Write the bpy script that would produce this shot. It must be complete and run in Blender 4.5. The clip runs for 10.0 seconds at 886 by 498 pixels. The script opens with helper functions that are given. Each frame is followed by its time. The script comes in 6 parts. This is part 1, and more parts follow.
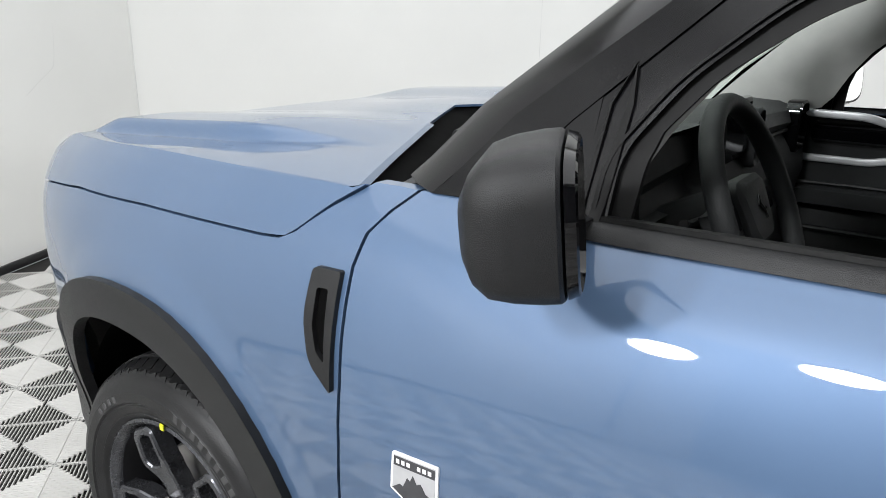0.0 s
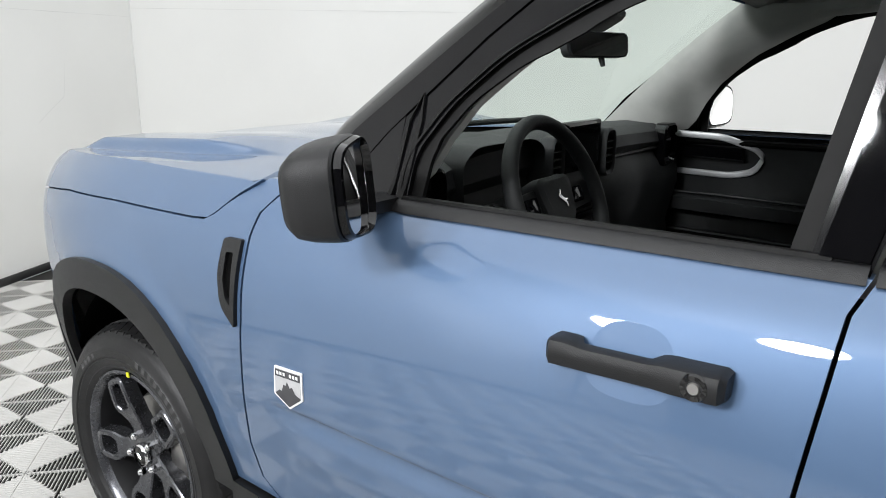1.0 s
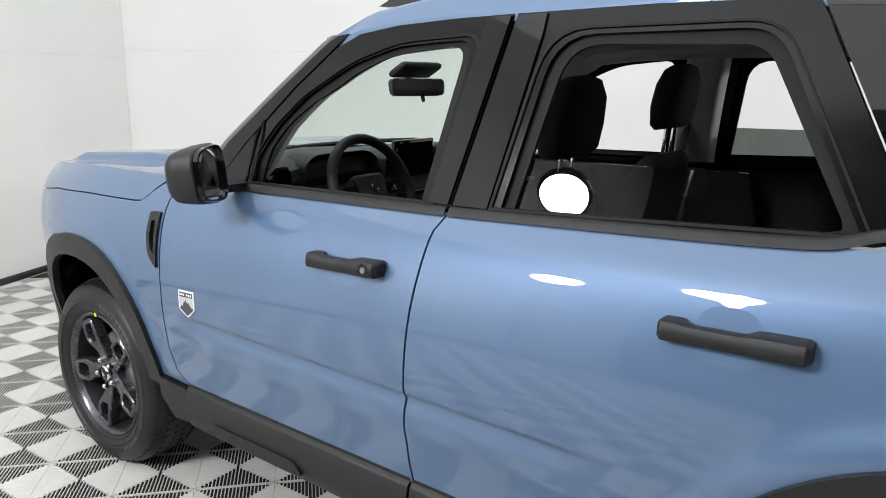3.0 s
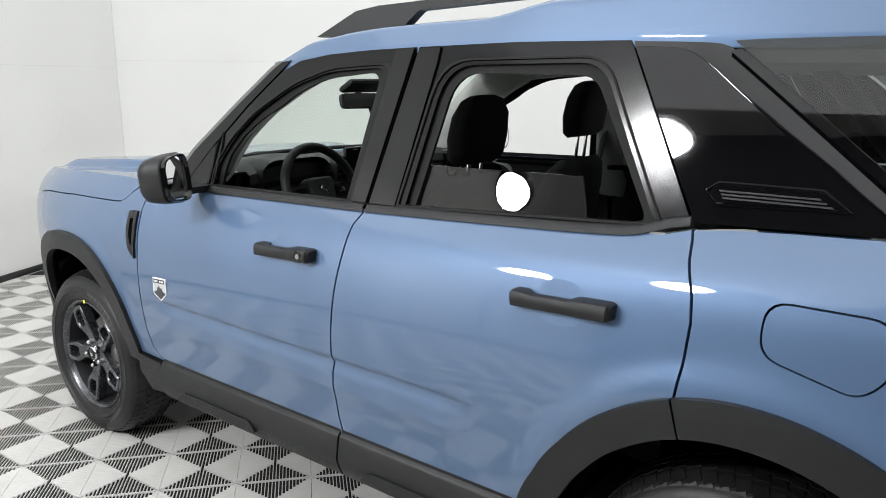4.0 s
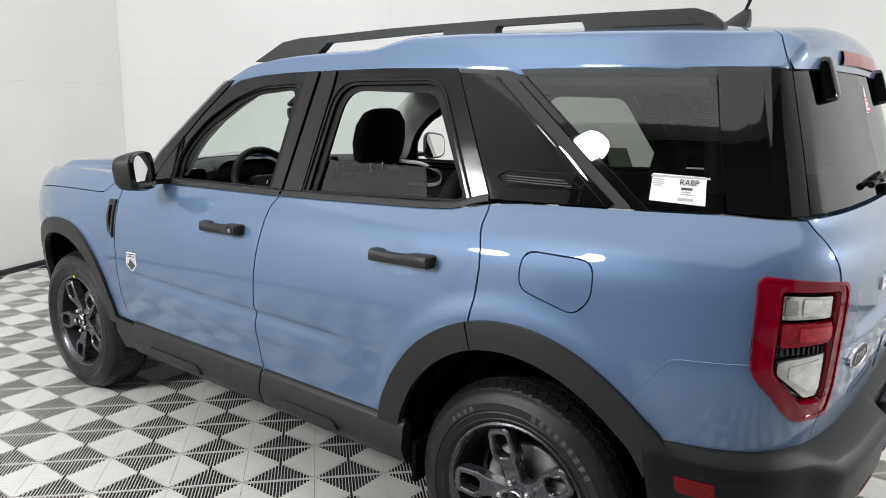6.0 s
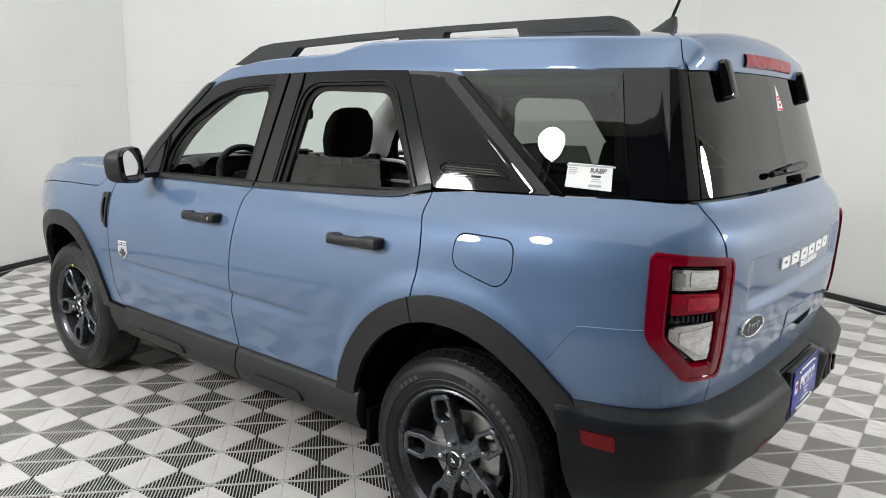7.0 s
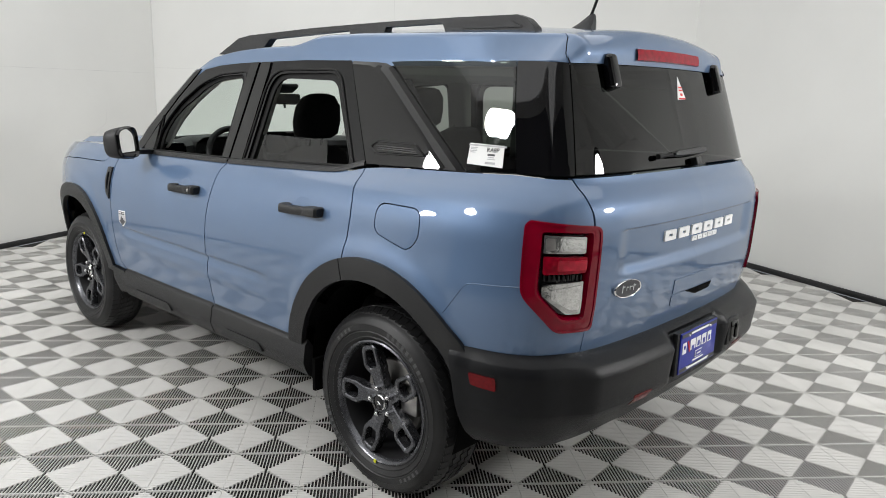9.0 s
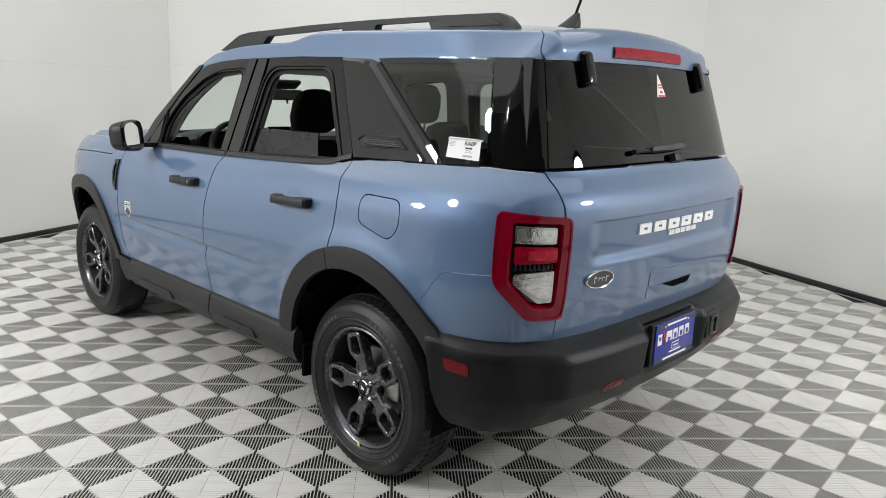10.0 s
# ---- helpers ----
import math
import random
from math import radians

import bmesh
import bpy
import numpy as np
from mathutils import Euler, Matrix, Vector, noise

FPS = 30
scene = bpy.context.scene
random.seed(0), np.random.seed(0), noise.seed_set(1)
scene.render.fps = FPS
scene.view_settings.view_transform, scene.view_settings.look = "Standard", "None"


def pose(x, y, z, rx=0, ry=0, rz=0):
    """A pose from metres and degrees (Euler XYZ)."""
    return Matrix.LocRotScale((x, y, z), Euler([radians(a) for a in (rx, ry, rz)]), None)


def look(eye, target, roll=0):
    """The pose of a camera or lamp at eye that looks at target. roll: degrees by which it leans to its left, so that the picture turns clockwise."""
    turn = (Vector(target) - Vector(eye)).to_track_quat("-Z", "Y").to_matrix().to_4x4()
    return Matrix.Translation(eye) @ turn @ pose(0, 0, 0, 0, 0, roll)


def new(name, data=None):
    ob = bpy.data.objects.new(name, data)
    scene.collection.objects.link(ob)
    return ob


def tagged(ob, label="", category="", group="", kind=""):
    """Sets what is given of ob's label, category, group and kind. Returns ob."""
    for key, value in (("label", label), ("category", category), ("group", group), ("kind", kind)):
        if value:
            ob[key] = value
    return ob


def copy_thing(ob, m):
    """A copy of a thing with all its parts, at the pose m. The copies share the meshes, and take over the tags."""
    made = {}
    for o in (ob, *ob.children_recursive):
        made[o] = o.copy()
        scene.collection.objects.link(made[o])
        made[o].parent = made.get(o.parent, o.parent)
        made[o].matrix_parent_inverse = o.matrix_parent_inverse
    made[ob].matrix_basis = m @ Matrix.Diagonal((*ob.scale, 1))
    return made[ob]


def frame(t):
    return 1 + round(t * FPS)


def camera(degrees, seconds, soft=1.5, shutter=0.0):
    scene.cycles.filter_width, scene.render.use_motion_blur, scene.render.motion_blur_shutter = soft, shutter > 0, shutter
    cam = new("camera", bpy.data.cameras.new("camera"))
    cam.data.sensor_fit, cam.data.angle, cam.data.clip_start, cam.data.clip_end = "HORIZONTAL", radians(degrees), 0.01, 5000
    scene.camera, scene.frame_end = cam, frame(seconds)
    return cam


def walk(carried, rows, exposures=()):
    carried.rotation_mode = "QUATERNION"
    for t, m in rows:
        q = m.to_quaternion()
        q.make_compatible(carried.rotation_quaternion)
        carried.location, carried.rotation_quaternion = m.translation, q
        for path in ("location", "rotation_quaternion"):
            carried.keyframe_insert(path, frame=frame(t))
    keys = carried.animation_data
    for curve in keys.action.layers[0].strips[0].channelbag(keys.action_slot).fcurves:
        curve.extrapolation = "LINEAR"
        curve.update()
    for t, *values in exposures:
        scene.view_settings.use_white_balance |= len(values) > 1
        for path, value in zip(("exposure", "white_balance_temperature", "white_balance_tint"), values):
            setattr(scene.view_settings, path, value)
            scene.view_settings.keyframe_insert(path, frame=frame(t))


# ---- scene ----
cam = camera(62.5, 10.0, 0.9)
PATH = [
    (0, (1.198, -1.586, 1.381), (0.089, -0.035, 0.779), 1.1),
    (0.5, (1.441, -1.679, 1.389), (0.306, -0.128, 0.835), 1.0),
    (1, (1.672, -1.766, 1.411), (0.521, -0.218, 0.882), 0.9),
    (1.5, (1.909, -1.865, 1.42), (0.754, -0.311, 0.917), 1.0),
    (2, (2.141, -1.969, 1.433), (0.977, -0.415, 0.952), 0.9),
    (2.5, (2.368, -2.055, 1.436), (1.191, -0.504, 0.977), 0.9),
    (4, (2.997, -2.296, 1.517), (1.816, -0.747, 1.064), 0.4),
    (4.5, (3.195, -2.373, 1.516), (2.006, -0.826, 1.078), 0.6),
    (5, (3.388, -2.452, 1.522), (2.197, -0.902, 1.097), 0.9),
    (5.5, (3.552, -2.497, 1.519), (2.35, -0.953, 1.106), 1.0),
    (7, (4.034, -2.589, 1.494), (2.789, -1.073, 1.104), 1.1),
    (7.5, (4.179, -2.607, 1.491), (2.917, -1.107, 1.097), 1.1),
    (8, (4.316, -2.613, 1.496), (3.034, -1.132, 1.091), 1.2),
    (8.5, (4.443, -2.605, 1.501), (3.14, -1.146, 1.086), 1.5),
    (9, (4.566, -2.577, 1.5), (3.238, -1.142, 1.077), 1.7),
    (9.5, (4.66, -2.557, 1.494), (3.311, -1.143, 1.067), 1.9),
    (10, (4.73, -2.544, 1.491), (3.363, -1.148, 1.065), 2.1),
]
walk(cam, [(t, look(eye, target, roll)) for t, eye, target, roll in PATH],
     exposures=[(0.0, 0.03, 6200, 10), (2.5, 0.05, 6210, 10), (5.0, 0.04, 6260, 10), (7.5, -0.2, 6330, 10), (10.0, -0.25, 6360, 10)])

# ---- light ----
world = bpy.data.worlds.new("world")
scene.world = world
world.use_nodes = True
world.node_tree.nodes["Background"].inputs[0].default_value = (0.9, 0.95, 1.0, 1)
world.node_tree.nodes["Background"].inputs[1].default_value = 0.3


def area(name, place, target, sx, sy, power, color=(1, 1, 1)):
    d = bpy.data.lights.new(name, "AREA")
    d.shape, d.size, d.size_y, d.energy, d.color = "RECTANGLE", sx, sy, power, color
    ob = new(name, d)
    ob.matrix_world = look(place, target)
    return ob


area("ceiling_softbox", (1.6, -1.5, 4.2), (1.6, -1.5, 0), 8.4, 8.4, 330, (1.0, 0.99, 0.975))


# ---- materials ----
def mat(name, color, rough=0.5, metal=0.0, var=0.06, scale=8.0, bump=0.0, bscale=200.0, coat=0.0, spec=0.5, rvar=0.06):
    m = bpy.data.materials.new(name)
    m.use_nodes = True
    nt = m.node_tree
    b = nt.nodes["Principled BSDF"]
    b.inputs["Roughness"].default_value = rough
    b.inputs["Metallic"].default_value = metal
    b.inputs["Specular IOR Level"].default_value = spec
    b.inputs["Coat Weight"].default_value = coat
    b.inputs["Coat Roughness"].default_value = 0.03
    b.inputs["Coat IOR"].default_value = 1.5
    tc = nt.nodes.new("ShaderNodeTexCoord")
    n1 = nt.nodes.new("ShaderNodeTexNoise")
    n1.inputs["Scale"].default_value, n1.inputs["Detail"].default_value = scale, 6
    nt.links.new(tc.outputs["Object"], n1.inputs["Vector"])
    ramp = nt.nodes.new("ShaderNodeValToRGB")
    lo = [max(0, c * (1 - var)) for c in color]
    hi = [min(1, c * (1 + var)) for c in color]
    ramp.color_ramp.elements[0].color = (*lo, 1)
    ramp.color_ramp.elements[1].color = (*hi, 1)
    ramp.color_ramp.elements[0].position, ramp.color_ramp.elements[1].position = 0.3, 0.7
    nt.links.new(n1.outputs["Fac"], ramp.inputs["Fac"])
    nt.links.new(ramp.outputs["Color"], b.inputs["Base Color"])
    if rvar:
        mr = nt.nodes.new("ShaderNodeMapRange")
        mr.inputs["To Min"].default_value, mr.inputs["To Max"].default_value = max(0, rough - rvar), rough + rvar
        n3 = nt.nodes.new("ShaderNodeTexNoise")
        n3.inputs["Scale"].default_value, n3.inputs["Detail"].default_value = scale * 2.7, 4
        nt.links.new(tc.outputs["Object"], n3.inputs["Vector"])
        nt.links.new(n3.outputs["Fac"], mr.inputs["Value"])
        nt.links.new(mr.outputs["Result"], b.inputs["Roughness"])
    if bump:
        n2 = nt.nodes.new("ShaderNodeTexNoise")
        n2.inputs["Scale"].default_value, n2.inputs["Detail"].default_value = bscale, 3
        nt.links.new(tc.outputs["Object"], n2.inputs["Vector"])
        bp = nt.nodes.new("ShaderNodeBump")
        bp.inputs["Strength"].default_value, bp.inputs["Distance"].default_value = bump, 0.002
        nt.links.new(n2.outputs["Fac"], bp.inputs["Height"])
        nt.links.new(bp.outputs["Normal"], b.inputs["Normal"])
    return m


def glass(name, tint, rough=0.0):
    """Thin tinted pane: clear transmission with a mirror coat that grows at grazing angles."""
    m = bpy.data.materials.new(name)
    m.use_nodes = True
    nt = m.node_tree
    nt.nodes.remove(nt.nodes["Principled BSDF"])
    out = nt.nodes["Material Output"]
    tr = nt.nodes.new("ShaderNodeBsdfTransparent")
    tr.inputs["Color"].default_value = (*tint, 1)
    gl = nt.nodes.new("ShaderNodeBsdfGlossy")
    gl.inputs["Roughness"].default_value = rough
    lw = nt.nodes.new("ShaderNodeLayerWeight")
    lw.inputs["Blend"].default_value = 0.5
    pw = nt.nodes.new("ShaderNodeMath")
    pw.operation = "POWER"
    pw.inputs[1].default_value = 5.0
    nt.links.new(lw.outputs["Facing"], pw.inputs[0])
    fr = nt.nodes.new("ShaderNodeMath")
    fr.operation = "MULTIPLY_ADD"
    fr.inputs[1].default_value, fr.inputs[2].default_value = 0.94, 0.06
    nt.links.new(pw.outputs[0], fr.inputs[0])
    mix = nt.nodes.new("ShaderNodeMixShader")
    nt.links.new(fr.outputs[0], mix.inputs["Fac"])
    nt.links.new(tr.outputs[0], mix.inputs[1])
    nt.links.new(gl.outputs[0], mix.inputs[2])
    nt.links.new(mix.outputs[0], out.inputs["Surface"])
    return m


def emit(name, color, strength):
    m = bpy.data.materials.new(name)
    m.use_nodes = True
    b = m.node_tree.nodes["Principled BSDF"]
    b.inputs["Base Color"].default_value = (*color, 1)
    b.inputs["Emission Color"].default_value = (*color, 1)
    b.inputs["Emission Strength"].default_value = strength
    return m


PAINT = mat("blue_grey_paint", (0.083, 0.138, 0.240), 0.44, 0.30, 0.03, 3, 0.0, coat=1.0, rvar=0.02, spec=0.3)
PAINT.node_tree.nodes["Principled BSDF"].inputs["Coat Roughness"].default_value = 0.028
CLAD = mat("black_moulded_plastic", (0.0074, 0.0076, 0.0083), 0.42, 0, 0.2, 30, 0.35, 900, spec=0.38)
# copy of CLAD, darker and smoother: the bumper's shaded corner set in its colour
CLADSHADE = mat("satin_black_bumper_plastic", (0.0050, 0.0054, 0.0064), 0.36, 0, 0.2, 30, 0.25, 900, spec=0.2)
GLOSS = mat("gloss_black_panel", (0.002, 0.002, 0.0025), 0.03, 0, 0.1, 5, coat=0.0, rvar=0.01)
SATIN = mat("satin_black_frame", (0.0035, 0.0035, 0.0042), 0.13, 0, 0.1, 10, rvar=0.03, spec=0.32)
RUBBER = mat("tyre_rubber", (0.0105, 0.0105, 0.011), 0.44, 0, 0.35, 18, 0.3, 300, spec=0.32)
SEAL = mat("rubber_seal", (0.005, 0.005, 0.005), 0.6, 0, 0.1, 20, spec=0.2)
ALLOY = mat("dark_grey_alloy", (0.090, 0.092, 0.100), 0.26, 0.75, 0.08, 30)
CHROME = mat("chrome", (0.75, 0.75, 0.76), 0.08, 1.0, 0.03, 20, rvar=0.02)
STEEL = mat("brake_steel", (0.35, 0.34, 0.33), 0.35, 0.9, 0.15, 40)
DARK = mat("underbody_black", (0.003, 0.003, 0.003), 0.9, 0, 0.2, 10, spec=0.04)
REDLENS = mat("red_lens", (0.165, 0.0, 0.010), 0.05, 0, 0.12, 20, coat=0.2, spec=0.22, rvar=0.01)
BRIGHTRED = mat("bright_red_lens", (0.25, 0.0, 0.012), 0.12, 0, 0.35, 60, 0.3, 90, coat=0.1, spec=0.22)
REFLECTOR = mat("red_reflector", (0.11, 0.002, 0.004), 0.2, 0, 0.2, 90, 0.3, 500, spec=0.2)
REDGLOW = mat("ribbed_red_lens", (0.36, 0.004, 0.022), 0.12, 0, 0.4, 40, 0.8, 70, coat=0.4, spec=0.3)
LENSMETAL = mat("pleated_reflector", (0.62, 0.62, 0.61), 0.14, 0.9, 0.15, 40, 1.0, 60)
CLEAR = mat("clear_lens", (0.48, 0.48, 0.47), 0.10, 0.85, 0.3, 18, 1.0, 42, coat=0.6)
WHITE = mat("white_paint", (0.82, 0.82, 0.82), 0.35, 0, 0.02, 20)
YELLOW = mat("yellow_paint_mark", (0.75, 0.75, 0.02), 0.5, 0, 0.05, 30)
PAPER = mat("white_paper", (0.8, 0.8, 0.79), 0.6, 0, 0.02, 30)
INK = mat("dark_ink", (0.05, 0.05, 0.055), 0.6, 0, 0.1, 30)
PALEINK = mat("pale_grey_ink", (0.45, 0.45, 0.46), 0.6, 0, 0.1, 30)
BLUE = mat("blue_print", (0.015, 0.025, 0.28), 0.3, 0, 0.08, 20)
REDINK = mat("red_print", (0.6, 0.03, 0.03), 0.5, 0, 0.05, 30)
WALLM = mat("white_wall_board", (0.74, 0.74, 0.72), 0.7, 0, 0.035, 0.9, 0.05, 60)
TRIM = mat("black_base_trim", (0.015, 0.015, 0.016), 0.5, 0, 0.15, 9)
TILE = mat("grey_floor_tile_plastic", (0.575, 0.565, 0.542), 0.42, 0, 0.13, 2.6, 0.15, 250)
TRAY = mat("sub_floor", (0.014, 0.0132, 0.0115), 0.9, 0, 0.3, 12)
INTER = mat("dark_interior_plastic", (0.024, 0.0255, 0.026), 0.55, 0, 0.12, 30, 0.3, 700, spec=0.3)
FABRIC = mat("black_seat_fabric", (0.010, 0.010, 0.011), 0.9, 0, 0.25, 60, 0.6, 900)
LINER = mat("grey_headliner", (0.40, 0.405, 0.385), 0.85, 0, 0.05, 20, 0.2, 600)
SILVER = mat("silver_trim", (0.5, 0.51, 0.52), 0.35, 0.4, 0.05, 30)
SCREEN = mat("display_glass", (0.006, 0.006, 0.008), 0.08, 0, 0.1, 10, rvar=0.01)
TINT = glass("grey_privacy_glass", (0.25, 0.275, 0.25))
DOORT = glass("smoked_door_glass", (0.16, 0.18, 0.165))
DTINT = glass("dark_privacy_glass", (0.035, 0.038, 0.036))
DARKSIDE = mat("black_back_wall", (0.06, 0.06, 0.062), 0.9, 0, 0.2, 2)
GREEN = glass("green_windscreen_glass", (0.80, 0.88, 0.83))
MIRROR = mat("mirror_silver", (0.9, 0.9, 0.9), 0.02, 1.0, 0.01, 5, rvar=0.0)
BONE = mat("dark_rim_enamel", (0.010, 0.010, 0.011), 0.5, 0, 0.1, 20)
LAMPM = emit("lamp_diffuser_glow", (1.0, 0.985, 0.96), 190.0)


# ---- mesh helpers ----
def part(name, bm, material, parent=None, label="", smooth=35):
    me = bpy.data.meshes.new(name)
    bmesh.ops.recalc_face_normals(bm, faces=bm.faces)
    bm.to_mesh(me)
    bm.free()
    me.materials.append(material)
    if smooth:
        me.polygons.foreach_set("use_smooth", [True] * len(me.polygons))
        me.set_sharp_from_angle(angle=radians(smooth))
    ob = new(name, me)
    if parent:
        ob.parent = parent
    if label:
        ob["label"] = label
    return ob


def mesh_part(name, verts, faces, material, parent=None, label="", smooth=35):
    bm = bmesh.new()
    vs = [bm.verts.new(v) for v in verts]
    for f in faces:
        try:
            bm.faces.new([vs[i] for i in f])
        except ValueError:
            pass
    return part(name, bm, material, parent, label, smooth)


def box(bm, c, size, m=None, bevel=0.0, seg=2):
    r = bmesh.ops.create_cube(bm, size=1, matrix=(m or Matrix()) @ Matrix.Translation(c) @ Matrix.Diagonal((*size, 1)))
    if bevel:
        es = list({e for v in r["verts"] for e in v.link_edges})
        bmesh.ops.bevel(bm, geom=es, offset=bevel, segments=seg, affect="EDGES", profile=0.5)
    return bm


def cyl(bm, a, b, r1, r2=None, seg=20, caps=True):
    a, b = Vector(a), Vector(b)
    m = Matrix.Translation((a + b) / 2) @ (b - a).to_track_quat("Z", "Y").to_matrix().to_4x4()
    bmesh.ops.create_cone(bm, cap_ends=caps, segments=seg, radius1=r1, radius2=r1 if r2 is None else r2, depth=(b - a).length, matrix=m)
    return bm


def loft(bm, rings, closed=True, cap=True):
    """Skin a list of rings of equal length."""
    vs = [[bm.verts.new(p) for p in r] for r in rings]
    n = len(vs[0])
    for a, b in zip(vs, vs[1:]):
        for i in range(n if closed else n - 1):
            j = (i + 1) % n
            bm.faces.new((a[i], a[j], b[j], b[i]))
    if cap and closed:
        bm.faces.new(vs[0][::-1])
        bm.faces.new(vs[-1])
    return bm


def revolve(bm, prof, seg=48, axis_at=(0, 0, 0)):
    """Turn (radius, y) points round the y axis through axis_at."""
    cx, cy, cz = axis_at
    rings = []
    for k in range(seg):
        a = 2 * math.pi * k / seg
        rings.append([bm.verts.new((cx + r * math.cos(a), cy + y, cz + r * math.sin(a))) for r, y in prof])
    for k in range(seg):
        a, b = rings[k], rings[(k + 1) % seg]
        for i in range(len(prof) - 1):
            bm.faces.new((a[i], a[i + 1], b[i + 1], b[i]))
    return bm


def smoothstep(a, b, v):
    t = min(1, max(0, (v - a) / (b - a)))
    return t * t * (3 - 2 * t)


def rounded(pts, r, seg=5):
    """Polygon with its corners rounded; r is one radius or one for each corner."""
    n, out = len(pts), []
    for i, p in enumerate(pts):
        rr = r[i] if isinstance(r, (list, tuple)) else r
        p = Vector(p)
        a, b = Vector(pts[i - 1]) - p, Vector(pts[(i + 1) % n]) - p
        if rr <= 0:
            out.append(tuple(p))
            continue
        d = min(rr, 0.45 * a.length, 0.45 * b.length)
        s, e = p + a.normalized() * d, p + b.normalized() * d
        for k in range(seg + 1):
            t = k / seg
            out.append(tuple((1 - t) ** 2 * s + 2 * t * (1 - t) * p + t * t * e))
    return out


def dense(pts, step, closed=True):
    out = []
    n = len(pts)
    for i in range(n if closed else n - 1):
        a, b = Vector(pts[i]), Vector(pts[(i + 1) % n])
        k = max(1, int((b - a).length / step + 0.5))
        out += [tuple(a.lerp(b, j / k)) for j in range(k)]
    if not closed:
        out.append(tuple(pts[-1]))
    return out


def spline(pts, n=8):
    """Catmull-Rom through open points."""
    ps = [Vector(p) for p in pts]
    ps = [2 * ps[0] - ps[1]] + ps + [2 * ps[-1] - ps[-2]]
    out = []
    for i in range(1, len(ps) - 2):
        a, b, c, d = ps[i - 1:i + 3]
        for k in range(n):
            t = k / n
            out.append(tuple(0.5 * (2 * b + (c - a) * t + (2 * a - 5 * b + 4 * c - d) * t * t + (3 * b - a - 3 * c + d) * t ** 3)))
    out.append(tuple(ps[-2]))
    return out


def inside(p, poly):
    x, y = p
    c = False
    for (x1, y1), (x2, y2) in zip(poly, poly[1:] + poly[:1]):
        if (y1 > y) != (y2 > y) and x < (x2 - x1) * (y - y1) / (y2 - y1) + x1:
            c = not c
    return c


from mathutils.geometry import delaunay_2d_cdt


def panel(outer, holes, fmap, thick=0.02, step=0.03, proud=0.0, rows=()):
    """A sheet cut to an outline with holes in a surface's own (u, v), laid on it by fmap(u, v, depth), with turned-in edges."""
    loops = [dense(outer, step)] + [dense(h, step) for h in holes]
    verts, edges = [], []
    for lp in loops:
        k = len(verts)
        verts += [Vector(p) for p in lp]
        edges += [(k + i, k + (i + 1) % len(lp)) for i in range(len(lp))]
    us, vs = [p[0] for p in outer], [p[1] for p in outer]
    u0, u1, v0, v1 = min(us), max(us), min(vs), max(vs)
    nu, nv = int((u1 - u0) / step) + 1, int((v1 - v0) / step) + 1
    border = [Vector(p) for lp in loops for p in lp]
    bx = np.array([tuple(b) for b in border])
    for i in range(1, nu):
        for j in range(1, nv):
            p = (u0 + (u1 - u0) * i / nu, v0 + (v1 - v0) * j / nv)
            if inside(p, outer) and not any(inside(p, h) for h in holes):
                if np.min(np.hypot(bx[:, 0] - p[0], bx[:, 1] - p[1])) > 0.4 * step:
                    verts.append(Vector(p))
    for v in rows:
        for i in range(1, 2 * nu):
            p = (u0 + (u1 - u0) * i / (2 * nu), v)
            if inside(p, outer) and np.min(np.hypot(bx[:, 0] - p[0], bx[:, 1] - p[1])) > 0.006:
                verts.append(Vector(p))
    vo, eo, fo, ov, oe, of = delaunay_2d_cdt(verts, edges, [], 1, 1e-6)
    mids = [((vo[f[0]] + vo[f[1]] + vo[f[2]]) / 3).to_tuple() for f in fo]
    fo = [f for f, c in zip(fo, mids) if inside(c, loops[0]) and not any(inside(c, h) for h in loops[1:])]
    bm = bmesh.new()
    used = sorted({i for f in fo for i in f})
    top = {i: bm.verts.new(fmap(vo[i][0], vo[i][1], -proud)) for i in used}
    for f in fo:
        bm.faces.new([top[i] for i in f])
    count = {}
    for f in fo:
        for a, b in zip(f, list(f[1:]) + [f[0]]):
            count[(min(a, b), max(a, b))] = count.get((min(a, b), max(a, b)), 0) + 1
    rim = [e for e, c in count.items() if c == 1]
    low = {}
    for a, b in rim:
        for i in (a, b):
            if i not in low:
                low[i] = bm.verts.new(fmap(vo[i][0], vo[i][1], thick))
        bm.faces.new((top[a], top[b], low[b], low[a]))
    return bm


def mirrored(ob, parent=None, name=None):
    """The same part on the other side of the car (y turned over)."""
    me = ob.data.copy()
    me.transform(Matrix.Diagonal((1, -1, 1, 1)))
    me.flip_normals()
    m = new(name or ob.name.split(".")[0], me)
    m.parent = parent or ob.parent
    if "label" in ob:
        m["label"] = ob["label"]
    return m


# ---- the room ----
SEAM1, SEAM2 = Vector((-3.46, 1.30)), Vector((1.32, 4.46))
ROOM = [SEAM1, SEAM2, Vector((6.9, 2.3)), Vector((7.6, -2.2)), Vector((5.4, -6.2)), Vector((-0.2, -6.6)), ]
ROOM_H = 4.3


def wall(name, a, b, label, material=None):
    d = (b - a).normalized()
    out = Vector((d.y, -d.x)) * -1
    a2, b2 = a - d * 0.0, b + d * 0.0
    t = 0.12
    vs = []
    for z in (0, ROOM_H):
        for p in (a2, b2, b2 + out * t, a2 + out * t):
            vs.append((p.x, p.y, z))
    fs = [(0, 1, 5, 4), (1, 2, 6, 5), (2, 3, 7, 6), (3, 0, 4, 7), (0, 3, 2, 1), (4, 5, 6, 7)]
    return tagged(mesh_part(name, vs, fs, material or WALLM, smooth=0), label, "wall", kind="structure")


